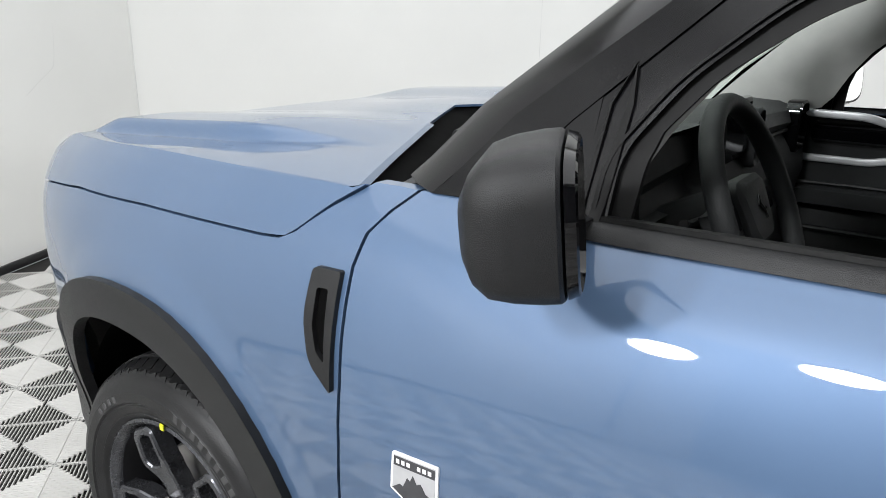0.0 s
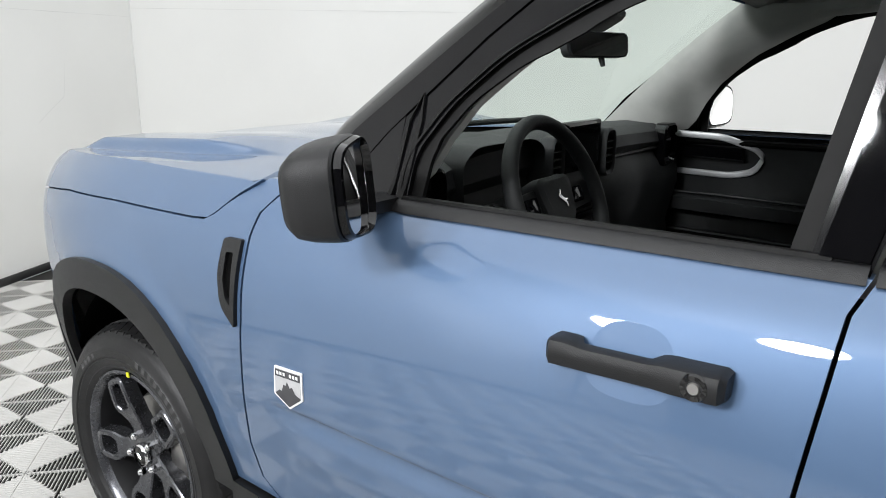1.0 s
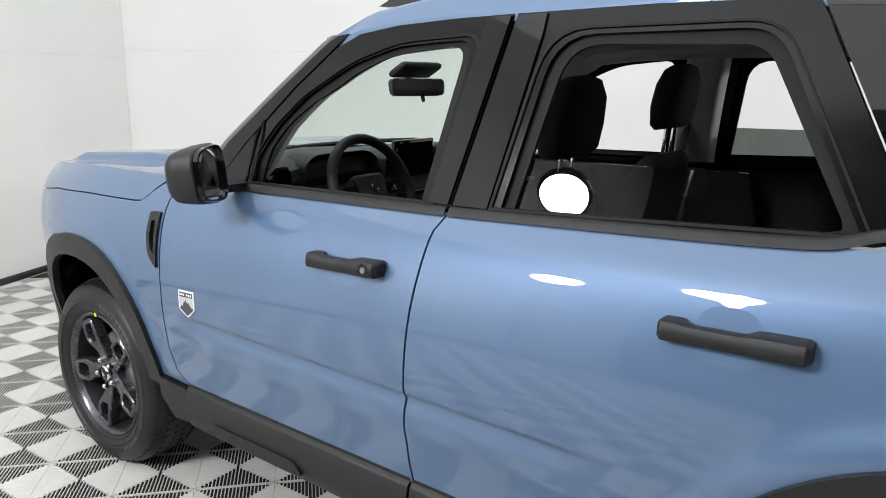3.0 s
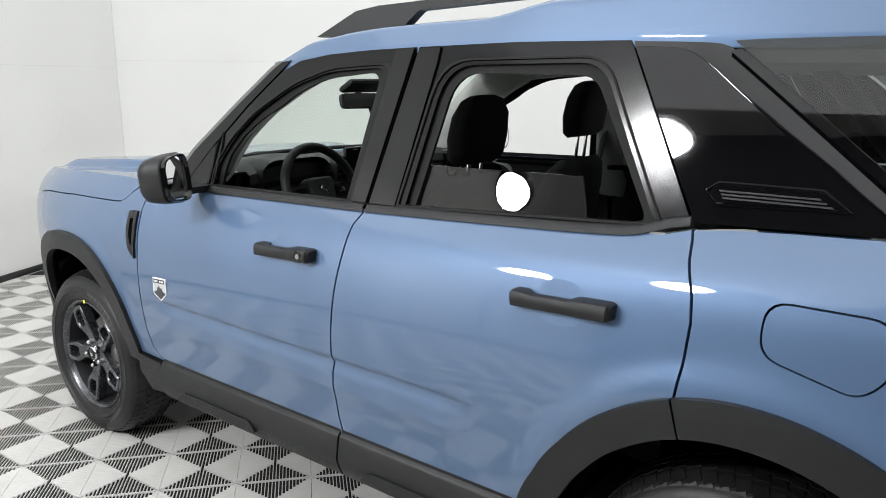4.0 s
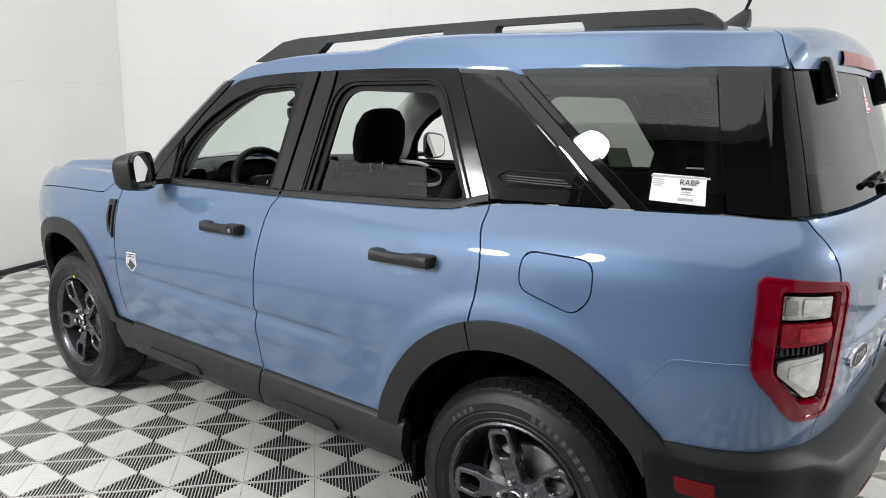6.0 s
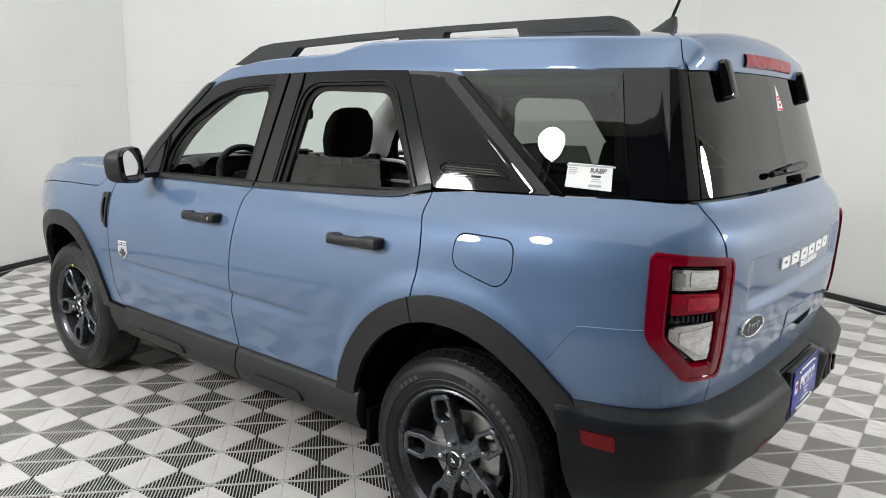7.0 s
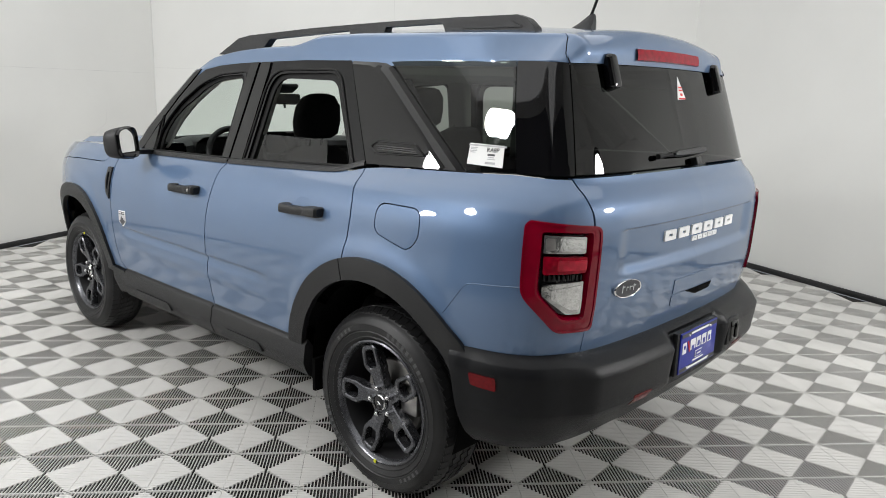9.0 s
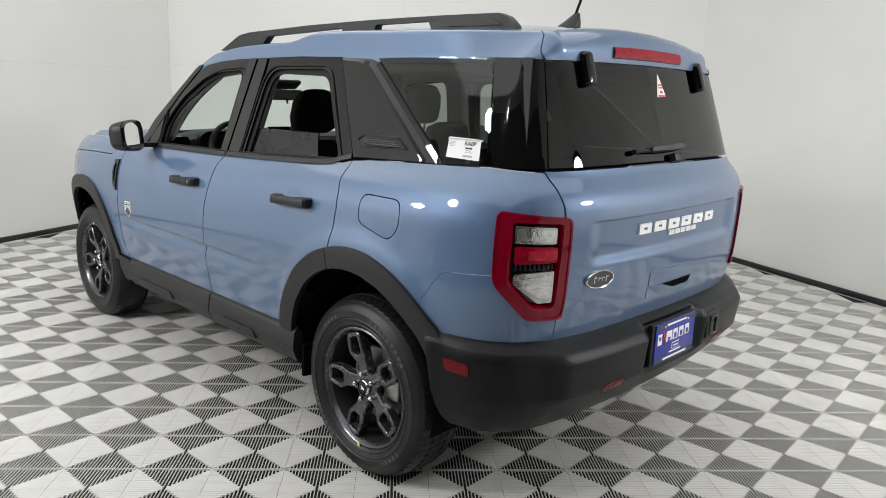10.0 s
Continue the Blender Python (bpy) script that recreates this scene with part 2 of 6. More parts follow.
def ring_area():
    n = len(ROOM)
    for i in range(n):
        a, b = ROOM[i], ROOM[(i + 1) % n]
        # walls 4 and 5, unseen, coloured near-black for the dark open side
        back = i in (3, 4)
        wall("wall_%d" % (i + 1), a, b, "unlit black wall closing the studio" if back else "plain white painted studio wall with faint board joints", DARKSIDE if back else None)
        d = (b - a).normalized()
        inn = Vector((d.y, -d.x))
        bm = bmesh.new()
        L = (b - a).length
        m = Matrix(((d.x, inn.x, 0, a.x), (d.y, inn.y, 0, a.y), (0, 0, 1, 0), (0, 0, 0, 1)))
        box(bm, (L / 2, 0.012, 0.024), (L - 0.03, 0.02, 0.048), m, 0.004)
        tagged(part("baseboard", bm, TRIM), "black rubber base trim along the white wall", "baseboard", kind="structure")


ring_area()
bm = bmesh.new()
vs = [bm.verts.new((p.x, p.y, ROOM_H)) for p in ROOM]
bm.faces.new(vs)
r = bmesh.ops.extrude_face_region(bm, geom=list(bm.faces))
bmesh.ops.translate(bm, verts=[v for v in r["geom"] if isinstance(v, bmesh.types.BMVert)], vec=(0, 0, 0.1))
tagged(part("ceiling", bm, WALLM, smooth=0), "plain white studio ceiling over the car", "ceiling", kind="structure")
bm = bmesh.new()
vs = [bm.verts.new((p.x, p.y, -0.012)) for p in ROOM]
bm.faces.new(vs)
r = bmesh.ops.extrude_face_region(bm, geom=list(bm.faces))
bmesh.ops.translate(bm, verts=[v for v in r["geom"] if isinstance(v, bmesh.types.BMVert)], vec=(0, 0, -0.1))
FLOOR = tagged(part("floor", bm, TRAY, smooth=0), "dark sub floor under ribbed light grey interlocking tiles", "floor", kind="structure")

# ---- the body's surface: a plan line pulled in with height ----
PLAN = spline([(-0.87, 0.0), (-0.86, 0.25), (-0.835, 0.45), (-0.785, 0.60), (-0.71, 0.69), (-0.615, 0.744), (-0.48, 0.792), (-0.34, 0.835), (-0.18, 0.868), (0.0, 0.888),
               (0.3, 0.906), (0.8, 0.914), (1.6, 0.915), (2.5, 0.917), (2.85, 0.913), (3.08, 0.897), (3.22, 0.865), (3.315, 0.815),
               (3.38, 0.745), (3.42, 0.655), (3.448, 0.5), (3.464, 0.28), (3.47, 0.0)], 14)
PX, PW = np.array([p[0] for p in PLAN]), np.array([p[1] for p in PLAN])
PS = np.concatenate([[0], np.cumsum(np.hypot(np.diff(PX), np.diff(PW)))])
_mid = int(np.argmin(np.abs(PX - 1.6)))
PS = PS - PS[_mid] + PX[_mid]
_left = slice(int(np.argmin(np.abs(PW[:60] - 0.6))), int(np.argmin(np.abs(PX - 3.40))))
S_END = float(PS[-1])
S_TOP = float(PS[0])


def sx(x):
    """Length along the plan line where the flank has this x."""
    return float(np.interp(x, PX[_left], PS[_left]))


def sw(w):
    """Length along the plan line where the tail has this half width."""
    k = int(np.argmin(np.abs(PX - 3.3)))
    return float(np.interp(-w, -PW[k:], PS[k:]))


def table(xs, ys, sigma):
    """Smoothed curve through a few heights."""
    n = 600
    g = np.linspace(xs[0], xs[-1], n)
    v = np.interp(g, xs, ys)
    h = int(3 * sigma / (g[1] - g[0])) + 1
    k = np.exp(-0.5 * (np.arange(-h, h + 1) * (g[1] - g[0]) / sigma) ** 2)
    pad = np.concatenate([v[0] - (v[1:h + 1][::-1] - v[0]), v, v[-1] + (v[-1] - v[-h - 1:-1][::-1])])
    return g, np.convolve(pad, k / k.sum(), mode="valid")


BELT = table([-0.8, -0.5, -0.29, -0.04, 0.2, 0.5, 0.62, 0.84, 1.59, 2.25, 2.5, 2.95, 3.4], [1.09, 1.12, 1.13, 1.145, 1.15, 1.155, 1.152, 1.142, 1.16, 1.187, 1.205, 1.235, 1.25], 0.05)


def belt(x):
    return float(np.interp(x, *BELT))


SZ = [0.2, 0.42, 0.5, 0.6, 0.70, 0.75, 0.79, 0.83, 0.87, 0.90, 0.935, 0.97, 1.0, 1.02, 1.05, 1.08, 1.10, 1.12, 1.135, 1.15, 1.165, 1.33, 1.6, 1.8]
SO = [-0.06, -0.043, -0.031, -0.016, -0.002, 0.004, 0.007, 0.008, 0.0065, 0.004, 0.0, -0.007, -0.0145, -0.021, -0.031, -0.043, -0.0525, -0.065, -0.079, -0.096, -0.116, -0.157, -0.232, -0.30]
RZ = [0.3, 0.66, 0.75, 0.85, 1.0, 1.08, 1.13, 1.17, 1.20, 1.225, 1.245, 1.6, 1.8]
RO = [-0.06, -0.045, -0.026, -0.010, -0.002, 0, -0.006, -0.02, -0.042, -0.066, -0.074, -0.19, -0.27]


SZ, SO = table(SZ, SO, 0.020)
RZ, RO = table(RZ, RO, 0.012)


CREASE = 0.730
CREASE_ROWS = [0.748, 0.742, 0.737, 0.7345, 0.732, 0.730, 0.728, 0.7255, 0.722, 0.712, 0.70, 0.688, 0.675, 0.66, 0.648, 0.635, 0.622, 0.61]


def offset(s, x, z, nx, nw):
    zb = belt(x)
    z2 = z - (zb - 1.16) * smoothstep(0.93, 1.1, z)
    so = float(np.interp(z2, SZ, SO))
    if z2 > 1.1:
        so -= smoothstep(1.1, 1.165, z2) * float(np.interp(x, [0.5, 0.9, 1.5, 2.0, 2.7, 3.1, 3.4], [0.012, 0.005, 0, 0.004, 0.026, 0.036, 0.03]))
    # undercut line of the lower doors, running out at both ends, over a band that faces up
    mask = smoothstep(0.60, 0.74, x) * (1 - smoothstep(1.90, 2.06, x))
    so -= mask * 0.012 * (1 - smoothstep(CREASE - 0.009, CREASE + 0.009, z)) * smoothstep(CREASE - 0.055, CREASE - 0.009, z)
    so += mask * 0.003 * math.exp(-((z - CREASE + 0.095) / 0.022) ** 2)
    # soft swell round the wheel arches
    if nw > 0.5:
        for cx, r in ((0.0, 0.455), (2.67, 0.472)):
            q = math.hypot(x - cx, z - 0.45)
            if q < r + 0.08:
                so += 0.010 * (1 - smoothstep(r + 0.012, r + 0.072, q)) * smoothstep(0.45, 0.62, z)
    ro = float(np.interp(z, RZ, RO))
    if nx < 0:
        ro = float(np.interp(z, [0.3, 0.9, 1.05, 1.2], [0, 0, -0.02, -0.06]))
    if nx > 0.5:
        w_ = float(np.interp(s, PS, PW))
        ro -= 0.018 * (1 - smoothstep(0.47, 0.55, w_)) * (1 - smoothstep(1.079, 1.091, z)) * smoothstep(0.93, 0.968, z)
    return nw * nw * so + nx * nx * ro


def surf(s, z, d=0.0):
    """Point of the body's left flank (y negative) at length s along the plan line and height z, d metres under the skin."""
    x, w = float(np.interp(s, PS, PX)), float(np.interp(s, PS, PW))
    e = 0.02
    tx = float(np.interp(s + e, PS, PX) - np.interp(s - e, PS, PX))
    tw = float(np.interp(s + e, PS, PW) - np.interp(s - e, PS, PW))
    l = math.hypot(tx, tw)
    nx, nw = -tw / l, tx / l
    o = offset(s, x, z, nx, nw)
    o -= d
    return Vector((x + nx * o, -(w + nw * o), z))


def flank(u, z, d=0.0):
    return surf(u, z, d)


CAR = tagged(new("suv_car"), "blue-grey compact suv with black cladding and open windows", "car")


def arch(cx, r, a0, a1, n=26, cz=0.45, low=0.0):
    """Points of a wheel arch from angle a0 to a1 (degrees, 0 to the rear), squared a little at the top."""
    out = []
    for k in range(n + 1):
        a = radians(a0 + (a1 - a0) * k / n)
        c, s_ = math.cos(a), math.sin(a)
        if cx > 1:
            q = float(np.interp(math.degrees(a), [15, 31, 38, 51, 70, 85, 104, 125, 144, 160, 176, 190], [1.12, 1.10, 1.07, 1.043, 1.018, 1.006, 1.0, 0.995, 1.0, 1.03, 1.10, 1.12]))
        else:
            q = (abs(c) ** 2.35 + abs(s_) ** 2.35) ** (-1 / 2.35)
        out.append((cx + r * q * c, cz + r * q * s_))
    return out


FR, RR = 0.445, 0.462
# shut lines, shared by neighbours (each panel stops half a gap short)
G = 0.003
DOOR_A = [(0.592, 1.152), (0.566, 1.125), (0.546, 1.095), (0.538, 1.05), (0.541, 0.97), (0.544, 0.89), (0.540, 0.79), (0.529, 0.69), (0.524, 0.60), (0.545, 0.52), (0.60, 0.478)]
DOOR_B = [(1.592, 1.158), (1.575, 1.12), (1.568, 1.03), (1.556, 0.9), (1.545, 0.75), (1.538, 0.65), (1.54, 0.54), (1.553, 0.455)]
DOOR_C = [(2.505, 1.212), (2.545, 1.10), (2.552, 1.05), (2.548, 0.96), (2.54, 0.885)]


def shift(pts, d):
    return [(x + d, z) for x, z in pts]


# front fender
fa = arch(0.0, FR, 4, 168)
fender = [(sx(-0.72), 0.966), (sx(-0.6), 0.987), (sx(-0.45), 1.008), (sx(-0.3), 1.027), (sx(0.0), 1.045), (0.34, 1.056), (0.38, 1.060), (0.41, 1.074), (0.46, 1.115), (0.51, 1.152), (0.56, 1.153)] + shift(DOOR_A, -G) + fa + [
    (sx(-0.47), 0.60), (sx(-0.60), 0.62), (sx(-0.72), 0.62)]
left_fender = part("front_fender", panel(fender, [], flank, 0.025, 0.03), PAINT, CAR)
mirrored(left_fender)
# nose, round to the centre of the grille
nose = [(S_TOP, 0.955), (sx(-0.72) - 0.18, 0.96), (sx(-0.72) - G, 0.973), (sx(-0.72) - G, 0.62), (sx(-0.72) - 0.1, 0.6), (S_TOP, 0.6)]
mirrored(part("grille_panel", panel(nose, [], flank, 0.03, 0.05), CLAD, CAR))
low = [(S_TOP, 0.595), (sx(-0.6), 0.615), (sx(-0.47), 0.595), (sx(-0.43), 0.5), (sx(-0.44), 0.36), (sx(-0.6), 0.30), (S_TOP, 0.28)]
lb = part("front_bumper", panel(low, [], flank, 0.05, 0.05, proud=0.02), CLAD, CAR)
mirrored(lb)

# front door and rear door skins
SILL = 0.480
fdoor = shift(DOOR_A, G) + [(1.0, SILL - 0.002), (1.3, SILL)] + shift(DOOR_B, -G)[::-1] + [(1.3, belt(1.3) + 0.004), (1.0, belt(1.0) + 0.004), (0.84, belt(0.84) + 0.004), (0.7, 1.152), (0.64, 1.154)]
def cup_outline(cx, cz, f=1.0):
    out = []
    for k in range(48):
        a = 2 * math.pi * k / 48
        c, s_ = math.cos(a), math.sin(a)
        q = (abs(c) ** 2.8 + abs(s_) ** 2.8) ** (-1 / 2.8)
        out.append((cx + 0.060 * f * q * c * (1 - 0.10 * s_ * q), cz + 0.050 * f * q * s_))
    return out


def handle_cup(cx, cz, door):
    bm = bmesh.new()
    loft(bm, [[flank(u, v, d) for u, v in cup_outline(cx, cz, f)] for f, d in ((1.0, 0.0), (0.985, 0.004), (0.95, 0.012), (0.88, 0.020), (0.74, 0.0265), (0.5, 0.030), (0.3, 0.031), (0.1, 0.032))], cap=True)
    part("handle_cup", bm, PAINT, door)


CUP_F, CUP_R = (1.337, 1.012), (2.258, 1.033)
front_door = part("front_door", panel(fdoor, [cup_outline(*CUP_F)], flank, 0.03, 0.018, rows=CREASE_ROWS), PAINT, CAR)
handle_cup(*CUP_F, front_door)
ra = arch(2.67, RR, 107, 176)
rdoor = shift(DOOR_B, G) + [(1.9, SILL + 0.008), (2.19, SILL + 0.014)] + ra[::-1] + shift(DOOR_C, -G)[::-1] + [(2.44, 1.196), (2.25, 1.189), (1.9, belt(1.9) + 0.004)]
rear_door = part("rear_door", panel(rdoor, [cup_outline(*CUP_R)], flank, 0.03, 0.018, rows=CREASE_ROWS), PAINT, CAR)
handle_cup(*CUP_R, rear_door)
# rear quarter
FUEL = rounded([(2.683, 1.118), (2.683, 1.012), (2.858, 0.970), (2.904, 1.018), (2.901, 1.118)], [0.045, 0.04, 0.04, 0.04, 0.045])
ra2 = arch(2.67, RR, 20, 106)
quarter = shift(DOOR_C, G) + ra2[::-1] + [(3.125, 0.70), (sx(3.28), 0.69), (sw(0.655), 0.687), (sw(0.655), 0.79), (sw(0.66), 1.15), (sw(0.675), 1.2), (sw(0.70), 1.243), (sx(3.2), 1.247), (2.95, 1.238), (2.7, 1.228), (2.6, 1.222)]
LAMP_IN = rounded([(sw(0.664), 1.092), (sx(3.328), 1.098), (sx(3.322), 0.905), (sx(3.322) + 0.085, 0.820), (sw(0.676), 0.816)], [0.012, 0.012, 0.02, 0.02, 0.012])
quarter_panel = part("quarter_panel", panel(quarter, [[(u, v) for u, v in FUEL], LAMP_IN], flank, 0.025, 0.025), PAINT, CAR)
fuel_in = rounded([(2.687, 1.114), (2.687, 1.015), (2.857, 0.974), (2.900, 1.020), (2.897, 1.114)], [0.043, 0.038, 0.038, 0.038, 0.043])
fuel_door = part("fuel_door", panel(fuel_in, [], flank, 0.012, 0.025), PAINT, CAR)
for p in (front_door, rear_door, quarter_panel):
    mirrored(p)
# dark shell under the shut lines
shell = [(0.42, 1.06), (0.56, 1.11), (1.5, 1.13), (2.4, 1.16), (3.0, 1.2), (sx(3.2), 1.2), (sx(3.2), 0.72), (3.1, 0.7)] + arch(2.67, RR + 0.01, 20, 176) + [(1.5, 0.44), (0.6, 0.44)] + arch(0.0, FR + 0.01, 0, 60)
mirrored(part("inner_shell", panel(shell, [], lambda u, v, d: flank(u, v, d + 0.022), 0.002, 0.06), DARK, CAR))

# wheel arch flares, proud of the skin
def flare(cx, r_out, r_in, a0, a1, name="arch_flare", tail=()):
    o = arch(cx, r_out, a0, a1, 30)
    i = arch(cx, r_in, a0, a1, 30)
    poly = o + i[::-1]
    bm = panel(poly, [], lambda u, v, d: flank(sx(u) if u < 0.3 else u, v, d), 0.008, 0.02, proud=0.016)
    return part(name, bm, CLAD, CAR, "black plastic wheel arch flare")


for ob in (flare(0.0, FR + 0.004, 0.372, -1, 196), flare(2.67, RR + 0.004, 0.385, 106.6, 186), flare(2.67, RR + 0.004, 0.385, 20, 106)):
    mirrored(ob)

# wheel housings, underbody
def housing(cx):
    bm = bmesh.new()
    y0 = -0.80 if cx < 1 else -0.86
    prof = [(0.40, y0), (0.40, -0.52), (0.0, -0.50)]
    rings = []
    for k in range(25):
        a = radians(-20 + 220 * k / 24)
        rings.append([bm.verts.new((cx + r * math.cos(a), y, 0.42 + r * math.sin(a))) for r, y in prof])
    for a, b in zip(rings, rings[1:]):
        for i in range(2):
            bm.faces.new((a[i], a[i + 1], b[i + 1], b[i]))
    return mirrored(part("wheel_housing", bm, DARK, CAR))


housing(0.0)
housing(2.67)
bm = bmesh.new()
box(bm, (1.335, 0, 0.38), (1.85, 1.44, 0.16))
box(bm, (1.3, 0, 0.44), (3.7, 1.0, 0.16))
part("underbody", bm, DARK, CAR)

# rocker cladding
def rocker(u0, u1, tag):
    prof = [(-0.004, 0.492), (0.004, 0.487), (0.006, 0.478), (0.016, 0.471), (0.020, 0.465), (0.036, 0.405), (0.038, 0.394), (0.031, 0.366), (0.018, 0.335), (-0.01, 0.318), (-0.10, 0.312)]
    bm = bmesh.new()
    n = 24
    rings = []
    for k in range(n + 1):
        u = u0 + (u1 - u0) * k / n
        dz = 0.012 * (u - 0.6) / 1.6
        rings.append([flank(u, z + dz, 0.004 - o) for o, z in prof])
    loft(bm, rings, closed=False, cap=False)
    vs = [bm.verts.new(p) for p in rings[0]]
    bm.faces.new(vs)
    vs = [bm.verts.new(p) for p in rings[-1]]
    bm.faces.new(vs)
    ob = part("rocker_cladding", bm, CLAD, CAR, "black plastic sill cladding")
    mirrored(ob)
    # pressed pocket ridge
    bm = bmesh.new()
    a, b = u0 + 0.12 * (u1 - u0), u0 + 0.6 * (u1 - u0)
    pts = rounded([(a, 0.363), (a + 0.05, 0.402), (b - 0.03, 0.402), (b, 0.363)], 0.015)
    pts = [(u, z + 0.012 * (u - 0.6) / 1.6) for u, z in pts]
    bm = panel(pts, [], lambda u, v, d: flank(u, v, d - 0.032), 0.02, 0.05, proud=0.008)
    part("rocker_step", bm, CLAD, CAR)


rocker(0.60, 1.537, "")
rocker(1.545, 2.27, "")
bm = panel([(0.44, 0.475), (0.53, 0.47), (0.595, 0.47), (0.593, 0.345), (0.5, 0.335), (0.43, 0.40)], [], lambda u, v, d: flank(u, v, d - 0.010), 0.05, 0.03, proud=0.006)
mirrored(part("rocker_end", bm, CLAD, CAR))

# ---- hood ----
_nose = slice(0, int(np.argmin(np.abs(PX + 0.40))))


def side_w(x, z):
    """Half width of the flank at x and height z."""
    z2 = z - (belt(x) - 1.16) * smoothstep(0.93, 1.1, z)
    return float(np.interp(x, PX[_left], PW[_left])) + float(np.interp(z2, SZ, SO))


def cut_z(x):
    return float(np.interp(x, [-0.8, -0.6, -0.3, 0.0, 0.34, 0.39, 0.415, 0.46, 0.51], [0.957, 0.991, 1.031, 1.049, 1.060, 1.065, 1.080, 1.120, 1.155]))


def hood_pt(x, v):
    top = 1.15 + belt(x) - 1.16 - 0.075 * smoothstep(-0.50, -0.82, x)
    a = abs(v)
    if a > 0.78:
        t = (1 - a) / 0.22
        z = cut_z(x) + (max(top, cut_z(x) + 0.002) - cut_z(x)) * t ** 0.9
        w = side_w(x, z)
    else:
        w = side_w(x, top) * a / 0.78
        r = smoothstep(-0.57, -0.44, x) * (1 - smoothstep(0.0, 0.34, x))
        wl = 0.645 - 0.06 * smoothstep(-0.1, 0.34, x)
        z = top + 0.004 * (1 - a / 0.78) + 0.020 * smoothstep(-0.8, 0.1, x) * (1 - (w / 0.82) ** 2)
        z += r * (0.026 * (1 - smoothstep(wl - 0.034, wl, w)) - 0.020 * (1 - smoothstep(0.22, 0.52, w)))
        z -= 0.006 * r * smoothstep(wl - 0.02, wl, w) * (1 - smoothstep(wl, 0.8, w))
    return Vector((x, math.copysign(w, v), z))


def back_x(w):
    w = min(w, 0.84)
    return 0.095 + 0.45 * w + 0.04 * w * w


bm = bmesh.new()
NV, NU = 280, 64
rows = []
for i in range(NU + 1):
    row = []
    for j in range(NV + 1):
        v = -1 + 2 * j / NV
        w0 = min(1, abs(v) / 0.8)
        front = float(np.interp(w0 * 0.70, PW[_nose], PX[_nose])) + 0.012
        back = back_x(0.84 * w0)
        row.append(bm.verts.new(hood_pt(front + (back - front) * i / NU, v)))
    rows.append(row)
for a, b in zip(rows, rows[1:]):
    for j in range(NV):
        bm.faces.new((a[j], a[j + 1], b[j + 1], b[j]))
rim = [e for e in bm.edges if e.is_boundary]
r = bmesh.ops.extrude_edge_only(bm, edges=rim)
for v in r["geom"]:
    if isinstance(v, bmesh.types.BMVert):
        v.co += Vector((0.008 if v.co.x < -0.5 else 0, -0.02 if v.co.y > 0.3 else (0.02 if v.co.y < -0.3 else 0), -0.006))
part("hood", bm, PAINT, CAR, "raised blue-grey bonnet with pressed ridges")


def screen_pt(v, t, d=0.0):
    """Windscreen: v across (-1 to 1), t from the cowl (0) to the roof (1)."""
    q = abs(v) ** 2
    a = Vector((0.35 + 0.21 * q, 0.755 * v, 1.160 - 0.006 * q))
    b = Vector((0.925 + 0.105 * q, 0.64 * v, 1.618 - 0.052 * q))
    n = Vector((-0.62, 0, 0.78))
    return a.lerp(b, t) + n * (0.03 * 4 * t * (1 - t) * (1 - 0.6 * q) - d)


bm = bmesh.new()
loft(bm, [[screen_pt(-1 + 2 * j / 30, i / 16) for j in range(31)] for i in range(17)], closed=False, cap=False)
ws = part("windscreen", bm, GREEN, CAR, "clear green-tinted windscreen")
ws.visible_shadow = False
bm = bmesh.new()
rows = []
for i in range(7):
    row = []
    for j in range(41):
        v = -1 + 2 * j / 40
        a = Vector((back_x(abs(v) * 0.84) - 0.03, 0.815 * v, 1.150 + 0.025 * (1 - v * v)))
        b = screen_pt(v, 0.0) + Vector((0.02, 0, -0.004))
        p = a.lerp(b, i / 6)
        p.z -= 0.022 * math.sin(math.pi * i / 6) + 0.012
        row.append(p)
    rows.append(row)
loft(bm, rows, closed=False, cap=False)
part("cowl", bm, DARK, CAR, "black plastic scuttle panel below the windscreen")
for y0, y1 in ((-0.55, 0.05), (-0.02, 0.5)):
    bm = bmesh.new()
    pts = [screen_pt(y0 / 0.8 + (y1 - y0) / 0.8 * k / 8, 0.035, -0.012) for k in range(9)]
    for a, b in zip(pts, pts[1:]):
        cyl(bm, a, b, 0.009, 0.009, 8)
    part("wiper_arm", bm, CLAD, CAR)

# ---- greenhouse ----
def glaze(u, z, d=0.0):
    """The side glazing: as the flank above, running straight down to the belt."""
    if z > 1.34:
        return surf(u, z, d)
    a, b = surf(u, 1.34, d), surf(u, 1.44, d)
    return a + (b - a) * ((z - 1.34) / 0.10)


def pillar_a():
    outer = [(0.615, 1.153), (0.72, 1.265), (0.916, 1.42), (1.085, 1.548), (1.12, 1.567), (1.16, 1.572), (1.12, 1.54), (0.98, 1.43), (0.80, 1.265), (0.70, 1.155)]
    bm = panel(outer, [], lambda u, v, d: surf(u, v, d), 0.05, 0.03, proud=0.004)
    # front face of the pillar, turning in to the windscreen
    e = dense([(0.615, 1.153), (0.72, 1.265), (0.916, 1.42), (1.085, 1.548), (1.12, 1.567)], 0.04, False)
    loft(bm, [[surf(u, z, -0.004), surf(u, z, -0.001) + Vector((-0.038, 0.015, 0.004)), surf(u, z, 0.01) + Vector((-0.086, 0.048, 0.004)), surf(u, z, 0.02) + Vector((-0.092, 0.066, -0.01))] for u, z in e], closed=False, cap=False)
    return part("a_pillar", bm, SATIN, CAR)


